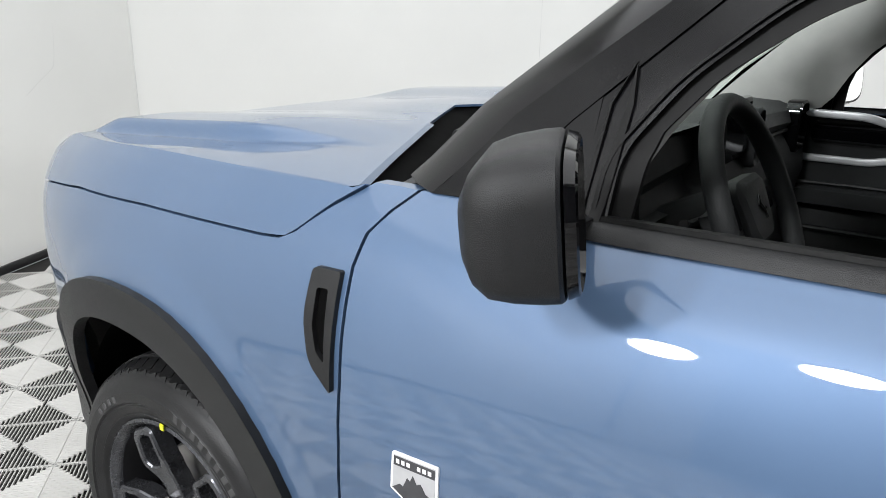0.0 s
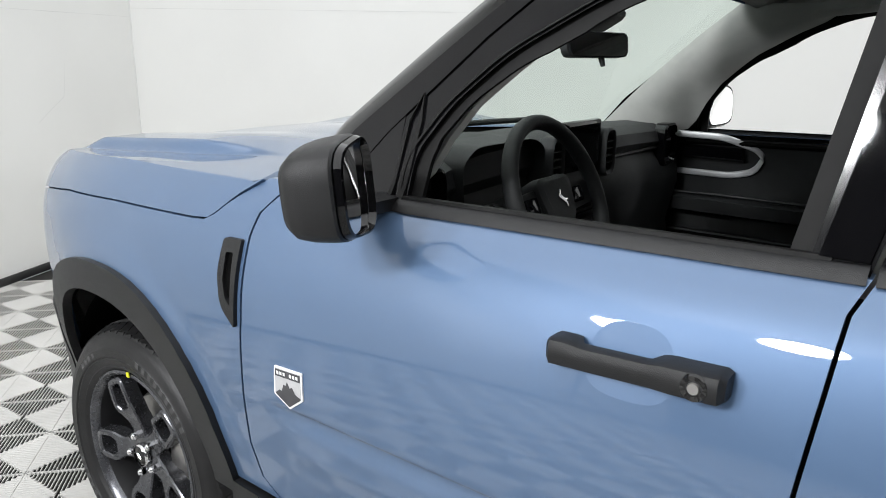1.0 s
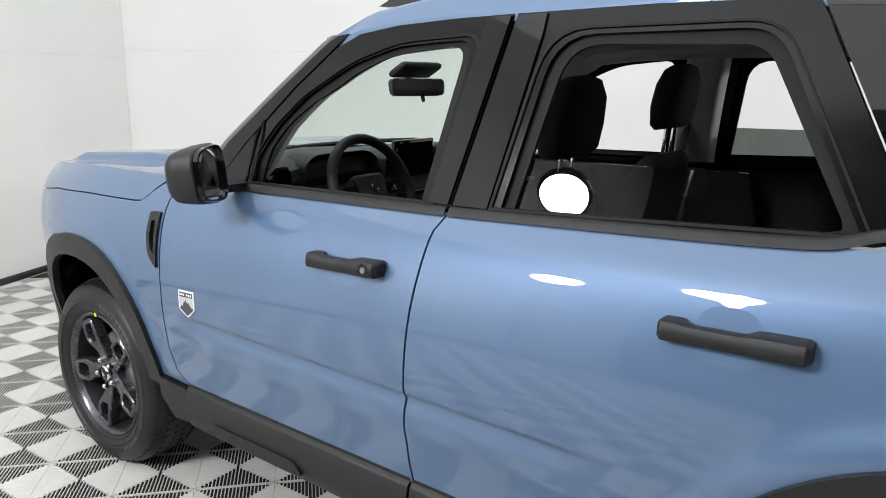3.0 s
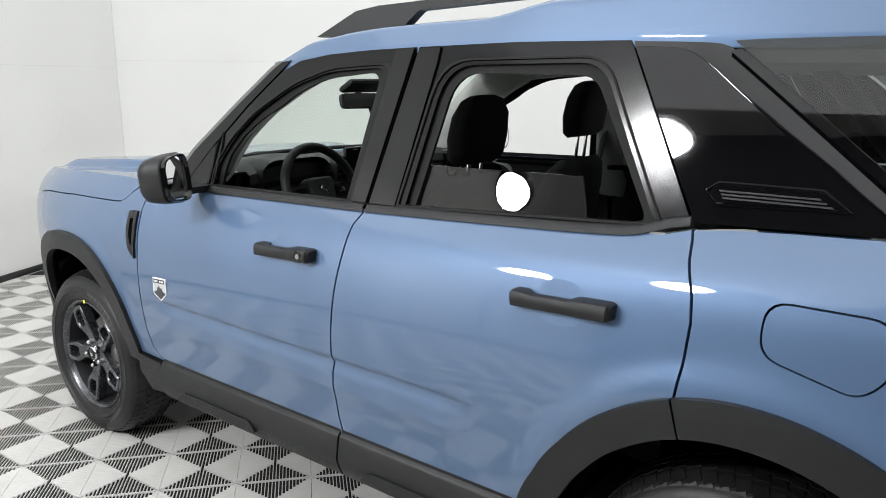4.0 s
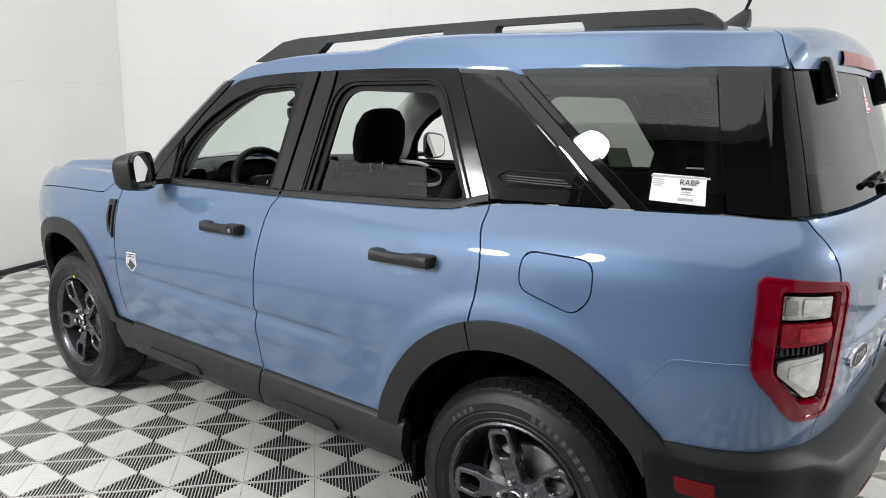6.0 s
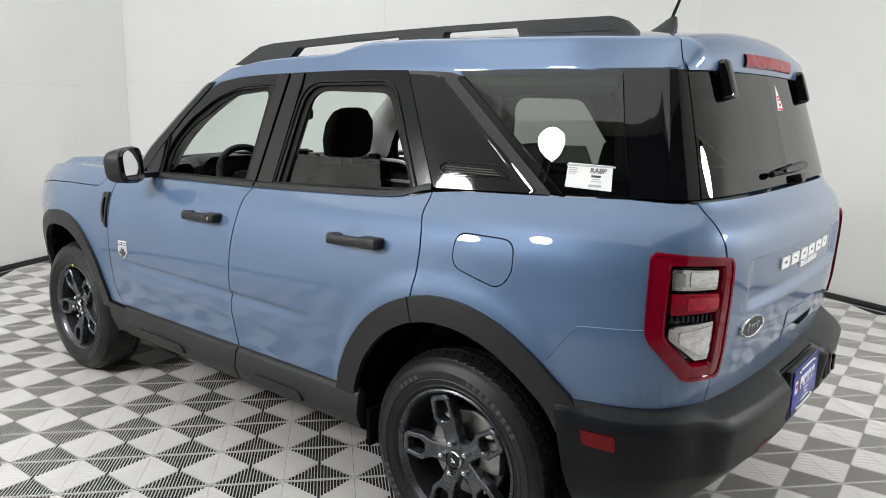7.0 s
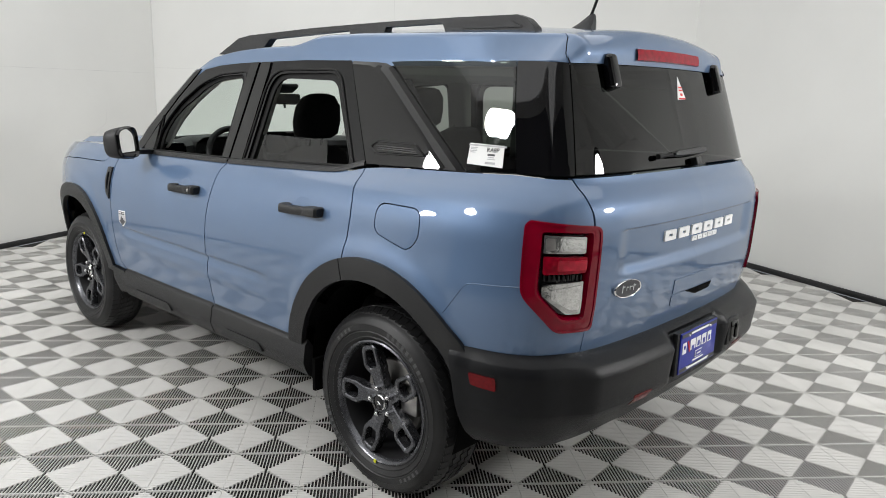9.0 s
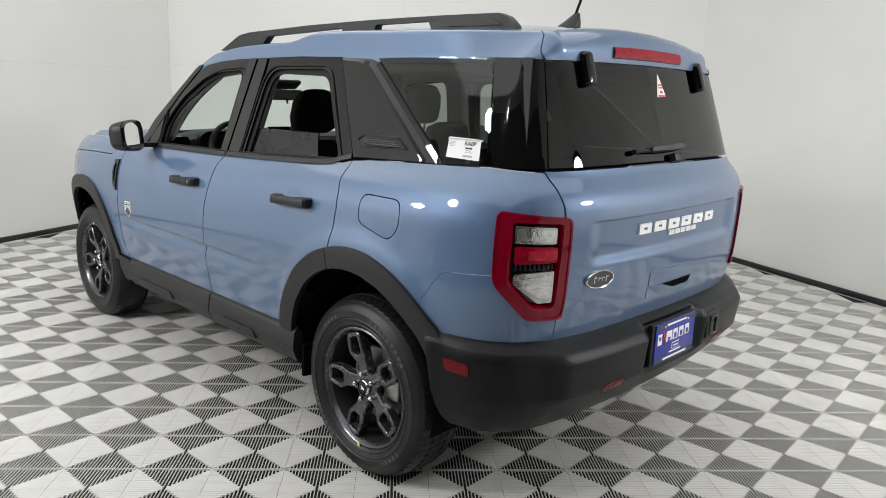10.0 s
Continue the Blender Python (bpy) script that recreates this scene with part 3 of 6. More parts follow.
mirrored(pillar_a())
W1 = rounded([(0.868, 1.142), (0.872, 1.235), (0.935, 1.322), (1.03, 1.405), (1.19, 1.493), (1.34, 1.537), (1.575, 1.550), (1.516, 1.155)], [0.005, 0.03, 0.03, 0.04, 0.05, 0.05, 0.05, 0.01])
F1 = [(0.705, 1.158), (0.80, 1.263), (0.98, 1.428), (1.12, 1.535), (1.20, 1.570), (1.33, 1.588), (1.50, 1.598), (1.672, 1.603), (1.585, 1.158), (1.2, 1.138), (0.84, 1.130)]
ff = part("door_frame", panel(F1, [W1], glaze, 0.022, 0.025), SATIN, front_door, "black window surround")
W2 = rounded([(1.722, 1.170), (1.790, 1.553), (2.235, 1.558), (2.42, 1.215), (2.385, 1.206)], [0.01, 0.09, 0.06, 0.01, 0.01])
F2 = [(1.593, 1.166), (1.680, 1.603), (2.0, 1.609), (2.294, 1.606), (2.494, 1.232), (2.40, 1.200), (2.0, 1.185)]
rf = part("door_frame", panel(F2, [W2], glaze, 0.022, 0.025), SATIN, rear_door, "black window surround")


CP = rounded([(2.308, 1.592), (2.425, 1.586), (2.475, 1.555), (2.868, 1.240), (2.75, 1.236), (2.505, 1.228)], [0, 0.03, 0.03, 0.0, 0, 0.0])
cp = part("c_pillar_panel", panel(CP, [], glaze, 0.03, 0.03, proud=0.004), GLOSS, CAR, "gloss black pillar panel with a slotted badge")
# rim of the pillar panel, falling back towards the roof and the quarter window
OUT_E = dense(rounded([(2.300, 1.607), (2.49, 1.600), (2.54, 1.575), (2.965, 1.240)], [0, 0.02, 0.03, 0]), 0.005, False)
IN_E = dense(rounded([(2.308, 1.592), (2.425, 1.586), (2.475, 1.555), (2.868, 1.240)], [0, 0.03, 0.03, 0]), 0.005, False)


def along(pts, t):
    """Point at the share t of a run of points."""
    k = min(int(t * (len(pts) - 1)), len(pts) - 2)
    f = t * (len(pts) - 1) - k
    return pts[k][0] + (pts[k + 1][0] - pts[k][0]) * f, pts[k][1] + (pts[k + 1][1] - pts[k][1]) * f


bm = bmesh.new()
rows = []
for j in range(61):
    (a0, b0), (a1, b1) = along(IN_E, j / 60), along(OUT_E, j / 60)
    rows.append([glaze(a0 + (a1 - a0) * f, b0 + (b1 - b0) * f, d) for f, d in ((0.0, 0.02), (0.0, -0.004), (0.04, -0.0045), (0.96, 0.0035), (1.0, 0.006), (1.0, 0.02))])
loft(bm, rows, closed=False, cap=False)
rim_band = part("pillar_rim", bm, GLOSS, CAR, "gloss black bevelled rim of the pillar panel")
QG = [(2.523, 1.600), (2.6, 1.602), (3.125, 1.602), (3.21, 1.252), (2.97, 1.242)]
qg = part("quarter_glass", panel(QG, [], glaze, 0.006, 0.04), TINT, CAR, "dark tinted rear quarter window")
DG = [(3.130, 1.602), (sw(0.632), 1.598), (sw(0.682), 1.255), (3.215, 1.252)]
dg = part("d_pillar_panel", panel(DG, [], glaze, 0.012, 0.03), GLOSS, CAR, "gloss black rear pillar panel")
for o in (ff, rf, cp, rim_band, qg, dg):
    mirrored(o, CAR)

# ---- roof ----
def roof_side(x):
    """Height of the roof's lower edge."""
    return float(np.interp(x, [0.9, 1.0, 1.09, 1.2, 1.4, 1.68, 2.3, 2.55, 3.12, 3.3], [1.545, 1.548, 1.553, 1.578, 1.597, 1.607, 1.611, 1.605, 1.603, 1.603]))


def roof_rise(x):
    a = float(np.interp(x, [0.9, 1.0, 1.085, 1.24, 1.5, 1.9], [0.012, 0.014, 0.020, 0.052, 0.064, 0.068]))
    return a + 0.036 * smoothstep(1.86, 2.10, x) - 0.010 * smoothstep(2.5, 3.2, x)


RIM = [surf(u, 1.603) for u in np.linspace(2.9, sw(0.60), 40)]
RIM_X, RIM_W = [p.x for p in RIM], [-p.y for p in RIM]


def seam_x(v):
    """Where the roof ends: the shut line of the tailgate, from the rear corners over the top."""
    a = abs(v)
    return float(np.interp((1 - a) / 0.2, [0, 0.6, 0.8, 1], [3.237, 3.194, 3.173, 3.152])) + 0.03 * (1 - min(1, a / 0.8) ** 2)


def roof_pt(x, v):
    """Roof section at x; v from -1 (left edge) to 1."""
    w = -surf(x, roof_side(x), 0).y if x < 3.0 else float(np.interp(x, RIM_X, RIM_W))
    inset = 0.09 + 0.065 * smoothstep(2.9, 3.22, x)
    zs, rise = roof_side(x), roof_rise(x)
    a = abs(v)
    lean = 0.022 + 0.080 * smoothstep(2.9, 3.22, x)
    # outer tenth climbs the shoulder, the rest crowns gently
    if a > 0.8:
        t = (1 - a) / 0.2
        if t < 0.6:
            ww, z = w - lean * t / 0.6, zs + rise * 0.84 * t / 0.6
        else:
            q = (t - 0.6) / 0.4
            ww = w - (lean * (1 - q) ** 2 + 2 * (lean + 0.005) * q * (1 - q) + inset * q * q)
            z = zs + rise * (0.84 * (1 - q) ** 2 + 2 * 1.0 * q * (1 - q) + q * q)
    else:
        t = a / 0.8
        ww = (w - inset) * t
        z = zs + rise + float(np.interp(x, [0.93, 1.2, 2.9, 3.2], [0.055, 0.045, 0.050, 0.036])) * (1 - t ** 2.2)
    xx = x
    return Vector((xx, math.copysign(ww, v) if v else 0, z))


bm = bmesh.new()
rows = []
for i in range(91):
    t = 1 - (1 - i / 90) ** 1.6
    row = []
    for j in range(161):
        v = -1 + 2 * j / 160
        x0 = 1.092 - 0.162 * (1 - v * v)
        x1 = seam_x(v)
        row.append(roof_pt(x0 + (x1 - x0) * t, v))
    rows.append(row)
loft(bm, rows, closed=False, cap=False)
rim = [e for e in bm.edges if e.is_boundary]
r = bmesh.ops.extrude_edge_only(bm, edges=rim)
bmesh.ops.translate(bm, verts=[v for v in r["geom"] if isinstance(v, bmesh.types.BMVert)], vec=(0, 0, -0.02))
part("roof", bm, PAINT, CAR, "stepped blue-grey roof")


def roof_rail():
    def at(x, z, dy):
        return Vector((x, -(float(np.interp(x, [1.2, 1.54, 2.33, 3.0], [0.595, 0.565, 0.53, 0.48])) + dy), z))
    top = lambda x: float(np.interp(x, [1.20, 1.36, 1.45, 1.9, 2.33, 2.70, 2.96, 3.0, 3.035], [1.650, 1.718, 1.731, 1.750, 1.760, 1.764, 1.764, 1.750, 1.720]))
    outline = [(1.20, 1.645)] + [(x, top(x)) for x in (1.36, 1.45, 1.7, 1.9, 2.2, 2.4, 2.7, 2.96, 3.0, 3.035)] + [(3.045, 1.69), (2.9, 1.69), (2.40, 1.70), (2.2, 1.70), (1.9, 1.66), (1.5, 1.64)]
    holes = [rounded([(1.53, 1.660), (1.595, top(1.595) - 0.026), (2.135, top(2.135) - 0.022), (2.135, 1.710), (2.0, 1.706), (1.9, 1.672)], 0.008),
             rounded([(2.335, 1.716), (2.345, top(2.345) - 0.020), (2.63, top(2.63) - 0.018), (2.645, 1.718)], 0.006)]
    out = []
    for side in (0,):
        bm = panel(outline, holes, lambda u, v, d: at(u, v, 0.018 - d - 0.10 * max(0, v - 1.70) * 0), 0.036, 0.05)
        out.append(part("roof_rail", bm, CLAD, CAR, "black roof rail on three feet"))
    return out[0]


rail = roof_rail()
mirrored(rail)
INLAY = rounded([(2.70, 1.746), (2.93, 1.747), (2.985, 1.722), (2.72, 1.722)], 0.006)


def rail_map(u, v, d):
    return Vector((u, -(float(np.interp(u, [1.2, 1.54, 2.33, 3.0], [0.595, 0.565, 0.53, 0.48])) + 0.0185 - d), v))


part("rail_inlay", panel(INLAY, [], rail_map, 0.003, 0.05, proud=0.004), CLAD, rail)

# ---- tailgate ----
bm = bmesh.new()
TZ = [0.69, 0.71] + [0.72 + 0.015 * k for k in range(13)] + [0.915 + 0.006 * k for k in range(12)] + [0.995 + 0.015 * k for k in range(5)] + [1.070, 1.076, 1.0795, 1.082, 1.085, 1.088, 1.0905, 1.095, 1.102] + [1.11 + 0.01 * k for k in range(14)] + [1.247]
rows = []
for z in TZ:
    u0 = sw(float(np.interp(z, [0.69, 1.14, 1.2, 1.245, 1.26], [0.652, 0.652, 0.668, 0.693, 0.694])))
    row = []
    for k in range(65):
        u = u0 + (S_END - u0) * k / 64
        row.append((u, z + (0.003 if z == 1.247 else 0.0) * k / 64))
    rows.append(row)
rows.insert(0, [(u, z, 0.03) for u, z in rows[0]])
rows.append([(u, z, 0.03) for u, z in rows[-1]])
grid = [[(r[0][0], r[0][1], 0.03)] + list(r) for r in rows]
loft(bm, [[surf(*q) for q in r] for r in grid], closed=False, cap=False)
tg = part("tailgate", bm, PAINT, CAR, "blue-grey tailgate with lettering and an oval badge")
mirrored(tg)
TGL = [(sw(0.676), 1.258), (sw(0.626), 1.592), (sw(0.4), 1.602), (S_END, 1.606), (S_END, 1.262), (sw(0.4), 1.26)]
tgl = part("rear_glass", panel(TGL, [], surf, 0.008, 0.04), DTINT, CAR, "dark tinted rear window")
mirrored(tgl)
def spoiler_at(v, t):
    """Top of the tailgate: from the roof's shut line (t 0) round to the head of the rear glass (t 1)."""
    a = abs(v)
    k = smoothstep(1.0, 0.82, a)
    e = roof_pt(seam_x(v), v) + Vector((0.004, 0, 0))
    wy = 0.628 * (1 - 0.19 * (1 - a) / 0.2) if a > 0.8 else 0.628 * 0.81 * a / 0.8
    g = surf(sw(wy), 1.598 + 0.008 * (1 - a * a), -0.004)
    g = Vector((g.x, math.copysign(abs(g.y), v), g.z))
    c = Vector((g.x + 0.012 * k, e.y + (g.y - e.y) * 0.4, g.z + (e.z - g.z) * 0.98))
    c = ((e + g) / 2).lerp(c, 0.25 + 0.75 * k)
    return (1 - t) ** 2 * e + 2 * t * (1 - t) * c + t * t * g


bm = bmesh.new()
rows = [[spoiler_at(-1 + 2 * j / 100, i / 12) for j in range(101)] for i in range(13)]
loft(bm, [[p + Vector((-0.002, 0, -0.02)) for p in rows[0]]] + rows + [[p + Vector((-0.03, 0, 0.002)) for p in rows[-1]]], closed=False, cap=False)
part("tailgate_top", bm, PAINT, CAR, "body-coloured top of the tailgate")
bm = bmesh.new()
loft(bm, [[roof_pt(seam_x(v), v) + Vector((dx, 0, -0.006)) for v in np.linspace(-1, 1, 81)] for dx in (-0.006, 0.010)], closed=False, cap=False)
part("roof_seal", bm, SEAL, CAR)

# tail lamps
def tail_lamp():
    outer = rounded([(sw(0.632), 1.110), (sx(3.296), 1.130), (sx(3.283), 1.115), (sx(3.280), 1.00), (sx(3.280), 0.902), (sx(3.280) + 0.115, 0.778), (sw(0.636), 0.773)], [0.025, 0.02, 0.02, 0.0, 0.03, 0.025, 0.02])
    inn = LAMP_IN
    lamp = part("tail_lamp", panel(outer, [inn], surf, 0.02, 0.016, proud=0.007), REDLENS, CAR, "red wraparound tail lamp with clear inserts")
    # raised outer bead and sloping inner wall
    cu, cv = sum(p[0] for p in outer) / len(outer), sum(p[1] for p in outer) / len(outer)
    def shrink(poly, f):
        return [(cu + (a - cu) * f, cv + (b - cv) * f) for a, b in poly]
    part("lamp_bead", panel(outer, [shrink(outer, 0.95)], surf, 0.0, 0.02, proud=0.010), REDLENS, lamp)
    bm = bmesh.new()
    iu, iv = sum(p[0] for p in inn) / len(inn), sum(p[1] for p in inn) / len(inn)
    def ring(f, d):
        return [surf(iu + (a - iu) * f, iv + (b - iv) * f, d) for a, b in inn]
    loft(bm, [ring(1.07, -0.0085), ring(1.0, -0.006), ring(0.93, 0.012), ring(0.92, 0.03)], cap=False)
    part("lamp_inner_wall", bm, REDLENS, lamp)
    part("lamp_back", panel(inn, [], surf, 0.002, 0.03, proud=-0.022), GLOSS, lamp)
    c0, c1 = sx(3.334), sw(0.682)
    def cell(pts, m, name, pr):
        return part(name, panel(rounded(pts, 0.006), [], surf, 0.016, 0.012, proud=pr - 0.005), m, lamp)
    cell([(c0, 1.086), (c1, 1.079), (c1, 1.028), (c0, 1.030)], CLEAR, "clear_insert", 0.002)
    cell([(c0 + 0.050, 1.078), (c1 - 0.008, 1.072), (c1 - 0.008, 1.036), (c0 + 0.050, 1.037)], LENSMETAL, "lamp_reflector", 0.005)
    cell([(c0 + 0.006, 1.076), (c0 + 0.036, 1.076), (c0 + 0.036, 1.040), (c0 + 0.006, 1.040)], STEEL, "lamp_reflector", 0.004)
    cell([(c0, 1.020), (c1 + 0.004, 1.017), (c1 + 0.004, 0.968), (c0, 0.964)], BRIGHTRED, "red_insert", 0.006)
    cell([(c0 + 0.045, 1.010), (c1 + 0.002, 1.008), (c1 + 0.002, 0.978), (c0 + 0.045, 0.976)], REDGLOW, "red_insert", 0.010)
    cell([(c0, 0.926), (c0 + 0.02, 0.932), (c1, 0.940), (c1, 0.834), (c1 - 0.055, 0.834), (c0, 0.898)], CLEAR, "clear_insert", 0.002)
    cell([(c0 + 0.030, 0.916), (c1 - 0.010, 0.928), (c1 - 0.010, 0.850), (c1 - 0.045, 0.850), (c0 + 0.030, 0.888)], LENSMETAL, "lamp_reflector", 0.005)
    for k in range(9):
        u = c0 + (c1 - c0) * (k + 0.5) / 9
        cell([(u - 0.003, 0.960), (u + 0.003, 0.960), (u + 0.003, 0.942), (u - 0.003, 0.942)], CLAD, "lamp_rib", -0.002)
    return lamp


lamp = tail_lamp()
rl = mirrored(lamp)
for ch in lamp.children:
    mirrored(ch, rl)

# rear bumper
def bumper_pt(s, z, o):
    return surf(s, z, -o)


BZ = [0.36, 0.375, 0.41, 0.45, 0.485, 0.507, 0.512, 0.53, 0.60, 0.630, 0.635, 0.648, 0.661, 0.665, 0.678, 0.690, 0.698, 0.700]
BO = [-0.060, -0.042, -0.010, 0.024, 0.051, 0.068, 0.070, 0.072, 0.081, 0.084, 0.083, 0.074, 0.065, 0.060, 0.036, 0.012, -0.014, -0.06]


def bumper_map(s, z, d=0.0):
    """Point on the rear bumper's skin."""
    x = float(np.interp(s, PS, PX))
    f = 0.45 * smoothstep(3.02, 3.38, x) + 0.55 * smoothstep(sw(0.735), sw(0.625), s)
    o = float(np.interp(z, BZ, BO))
    if o > 0:
        o *= 0.24 + 0.76 * f
        w = float(np.interp(s, PS, PW)) if x > 3.3 else 1.0
        o -= 0.032 * (1 - smoothstep(0.175, 0.235, w)) * smoothstep(0.495, 0.515, z) * (1 - smoothstep(0.668, 0.682, z))
    zz = z + 0.012 * (1 - f) * smoothstep(0.5, 0.6, z)
    base = surf(s, 0.70, 0)
    low_ = surf(s, 0.70, -(o + 0.004 - d))
    return Vector((low_.x, low_.y, zz))


bm = bmesh.new()
rows = []
n = 110
for k in range(n + 1):
    t = k / n
    row = []
    for z in BZ:
        s0 = float(np.interp(z, [0.36, 0.45, 0.6, 0.66, 0.70], [3.135, 3.115, 3.085, 3.072, 3.070]))
        row.append(bumper_map(s0 + (S_END - s0) * t, z))
    rows.append(row)
loft(bm, rows, closed=False, cap=False)
vs = [bm.verts.new(p) for p in rows[0]] + [bm.verts.new(p + Vector((0.03, 0.09, 0))) for p in rows[0][::-1]]
for a in range(len(BZ) - 1):
    bm.faces.new((vs[a], vs[a + 1], vs[-2 - a], vs[-1 - a]))
rb = part("rear_bumper", bm, CLADSHADE, CAR, "black plastic rear bumper with a number plate recess")
mirrored(rb)


# ---- wheels ----
def wheel(cx, side=-1, spin=0.0):
    yo = -0.872
    root = new("wheel")
    root.parent = CAR
    root.matrix_local = pose(cx, yo, 0.352)
    R = 0.358
    bm = bmesh.new()
    prof = [(0.232, 0.03), (0.240, 0.014), (0.245, 0.012), (0.249, 0.006), (0.254, 0.003), (0.257, 0.005), (0.275, -0.004), (0.279, -0.002), (0.283, -0.006), (0.304, -0.006), (0.307, -0.003), (0.320, 0.0), (0.336, 0.012), (0.349, 0.031), (0.358, 0.055), (0.360, 0.11), (0.358, 0.17), (0.351, 0.195), (0.33, 0.215), (0.28, 0.225), (0.222, 0.2)]
    revolve(bm, prof, 72)
    tyre = part("tyre", bm, RUBBER, root, "black tyre with a grooved tread")
    # tread blocks
    bm = bmesh.new()
    N = 64
    for k in range(N):
        a = 2 * math.pi * k / N
        for yy, w, sk, l in ((0.016, 0.026, 0.05, 0.0285), (0.036, 0.030, 0.0, 0.030), (0.078, 0.030, 0.35, 0.031), (0.115, 0.026, 0.5, 0.031), (0.152, 0.030, 0.65, 0.031), (0.190, 0.026, 0.9, 0.030)):
            a2 = a + sk * 2 * math.pi / N
            r = 0.3585 if 0.05 < yy < 0.18 else (0.350 if yy > 0.1 else 0.3485 if yy > 0.02 else 0.3325)
            tilt = 0 if 0.05 < yy < 0.18 else (0.5 if yy > 0.1 else -0.40 if yy > 0.02 else -0.88)
            m = Matrix.Rotation(-a2, 4, "Y") @ Matrix.Translation((r, yy, 0)) @ Matrix.Rotation(tilt, 4, "Z") @ Matrix.Rotation(0.35, 4, "X")
            box(bm, (0, 0, 0), (0.008, w, l), m)
    part("tread", bm, RUBBER, tyre, smooth=0)
    # rim barrel and lip
    bm = bmesh.new()
    revolve(bm, [(0.236, 0.030), (0.241, 0.011), (0.235, 0.008), (0.228, 0.013), (0.220, 0.030)], 72)
    rim = part("rim", bm, ALLOY, root, "dark grey alloy rim with five forked spokes")
    bm = bmesh.new()
    revolve(bm, [(0.220, 0.030), (0.214, 0.055), (0.204, 0.13), (0.204, 0.19)], 72)
    part("rim_barrel", bm, BONE, rim)
    # spokes: five open forks
    def fork(f):
        """Outline and opening of one forked spoke, drawn in by f metres from its edges."""
        o_ = [(0.03, -0.031 + f), (0.098, -0.029 + f), (0.128, -0.045 + f), (0.196 - f, -0.040 + f), (0.207 - f, -0.026 + f), (0.207 - f, 0.026 - f), (0.196 - f, 0.040 - f), (0.128, 0.045 - f), (0.098, 0.029 - f), (0.03, 0.031 - f)]
        h_ = [(0.122 - f, -0.016 - f * 0.6), (0.138, -0.028 - f), (0.186 + f, -0.024 - f), (0.190 + f, 0.0), (0.186 + f, 0.024 + f), (0.138, 0.028 + f), (0.122 - f, 0.016 + f * 0.6)]
        return [rounded([(u * 1.06, v) for u, v in q], 0.007, 3) for q in (o_, h_)]
    for k in range(5):
        m = Matrix.Rotation(-radians(90 + 72 * k + spin), 4, "Y")
        def mp(u, v, d):
            return m @ Vector((u, 0.034 - 0.020 * smoothstep(0.07, 0.16, u) + d, v))
        o_in, h_in = fork(0.0035)
        bm = panel(o_in, [h_in], mp, 0.0, 0.012)
        for wide, slim in zip(fork(0.0), (o_in, h_in)):
            loft(bm, [[mp(u, v, d) for u, v in (slim if d == 0 else wide)] + [mp(*(slim if d == 0 else wide)[0], d)] for d in (0.0, 0.004, 0.040)], closed=False, cap=False)
        part("spoke", bm, ALLOY, rim, smooth=25)
    bm = bmesh.new()
    revolve(bm, [(0.0, 0.030), (0.044, 0.031), (0.058, 0.038), (0.064, 0.07)], 40)
    part("hub", bm, ALLOY, rim)
    bm = bmesh.new()
    revolve(bm, [(0.0, 0.014), (0.024, 0.0145), (0.030, 0.018), (0.031, 0.026)], 32)
    part("hub_cap", bm, GLOSS, rim, "black hub cap with a silver emblem")
    bm = bmesh.new()
    revolve(bm, [(0.0285, 0.0135), (0.031, 0.016), (0.033, 0.020), (0.033, 0.027)], 32)
    part("cap_ring", bm, CHROME, rim)
    bm = bmesh.new()
    box(bm, (0.002, 0.0125, 0.002), (0.020, 0.003, 0.006), Matrix.Rotation(0.6, 4, "Y"), 0.001, 1)
    box(bm, (-0.002, 0.0125, -0.004), (0.012, 0.003, 0.005), Matrix.Rotation(-0.5, 4, "Y"), 0.001, 1)
    part("emblem", bm, CHROME, rim)
    for k in range(5):
        a = radians(90 + 72 * k + spin)
        bm = bmesh.new()
        p = Vector((0.054 * math.cos(a), 0, 0.054 * math.sin(a)))
        cyl(bm, p + Vector((0, 0.036, 0)), p + Vector((0, 0.017, 0)), 0.012, 0.0105, 6)
        bmesh.ops.create_uvsphere(bm, u_segments=10, v_segments=6, radius=0.0090, matrix=Matrix.Translation(p + Vector((0, 0.018, 0))))
        part("lug_nut", bm, CHROME, rim)
    bm = bmesh.new()
    revolve(bm, [(0.05, 0.095), (0.145, 0.095), (0.15, 0.10), (0.15, 0.118), (0.05, 0.118)], 48)
    part("brake_disc", bm, STEEL, root)
    bm = bmesh.new()
    box(bm, (0.11, 0.09, 0.03), (0.09, 0.06, 0.12), None, 0.015)
    part("brake_caliper", bm, STEEL, root)
    bm = bmesh.new()
    revolve(bm, [(0.0, 0.16), (0.196, 0.16)], 40)
    part("wheel_back", bm, DARK, root)
    bm = bmesh.new()
    am = radians(90 if cx < 1 else 268)
    box(bm, (0.2385, 0.006, 0), (0.014, 0.004, 0.012), Matrix.Rotation(-am, 4, "Y"), 0.001, 1)
    part("paint_mark", bm, YELLOW, tyre, "small yellow balance mark")
    return root


wf = wheel(0.0, spin=27)
wr = wheel(2.67, spin=18)
for cx, src in ((0.0, wf), (2.67, wr)):
    copy_thing(src, pose(cx, 0.872, 0.352, 0, 0, 180))


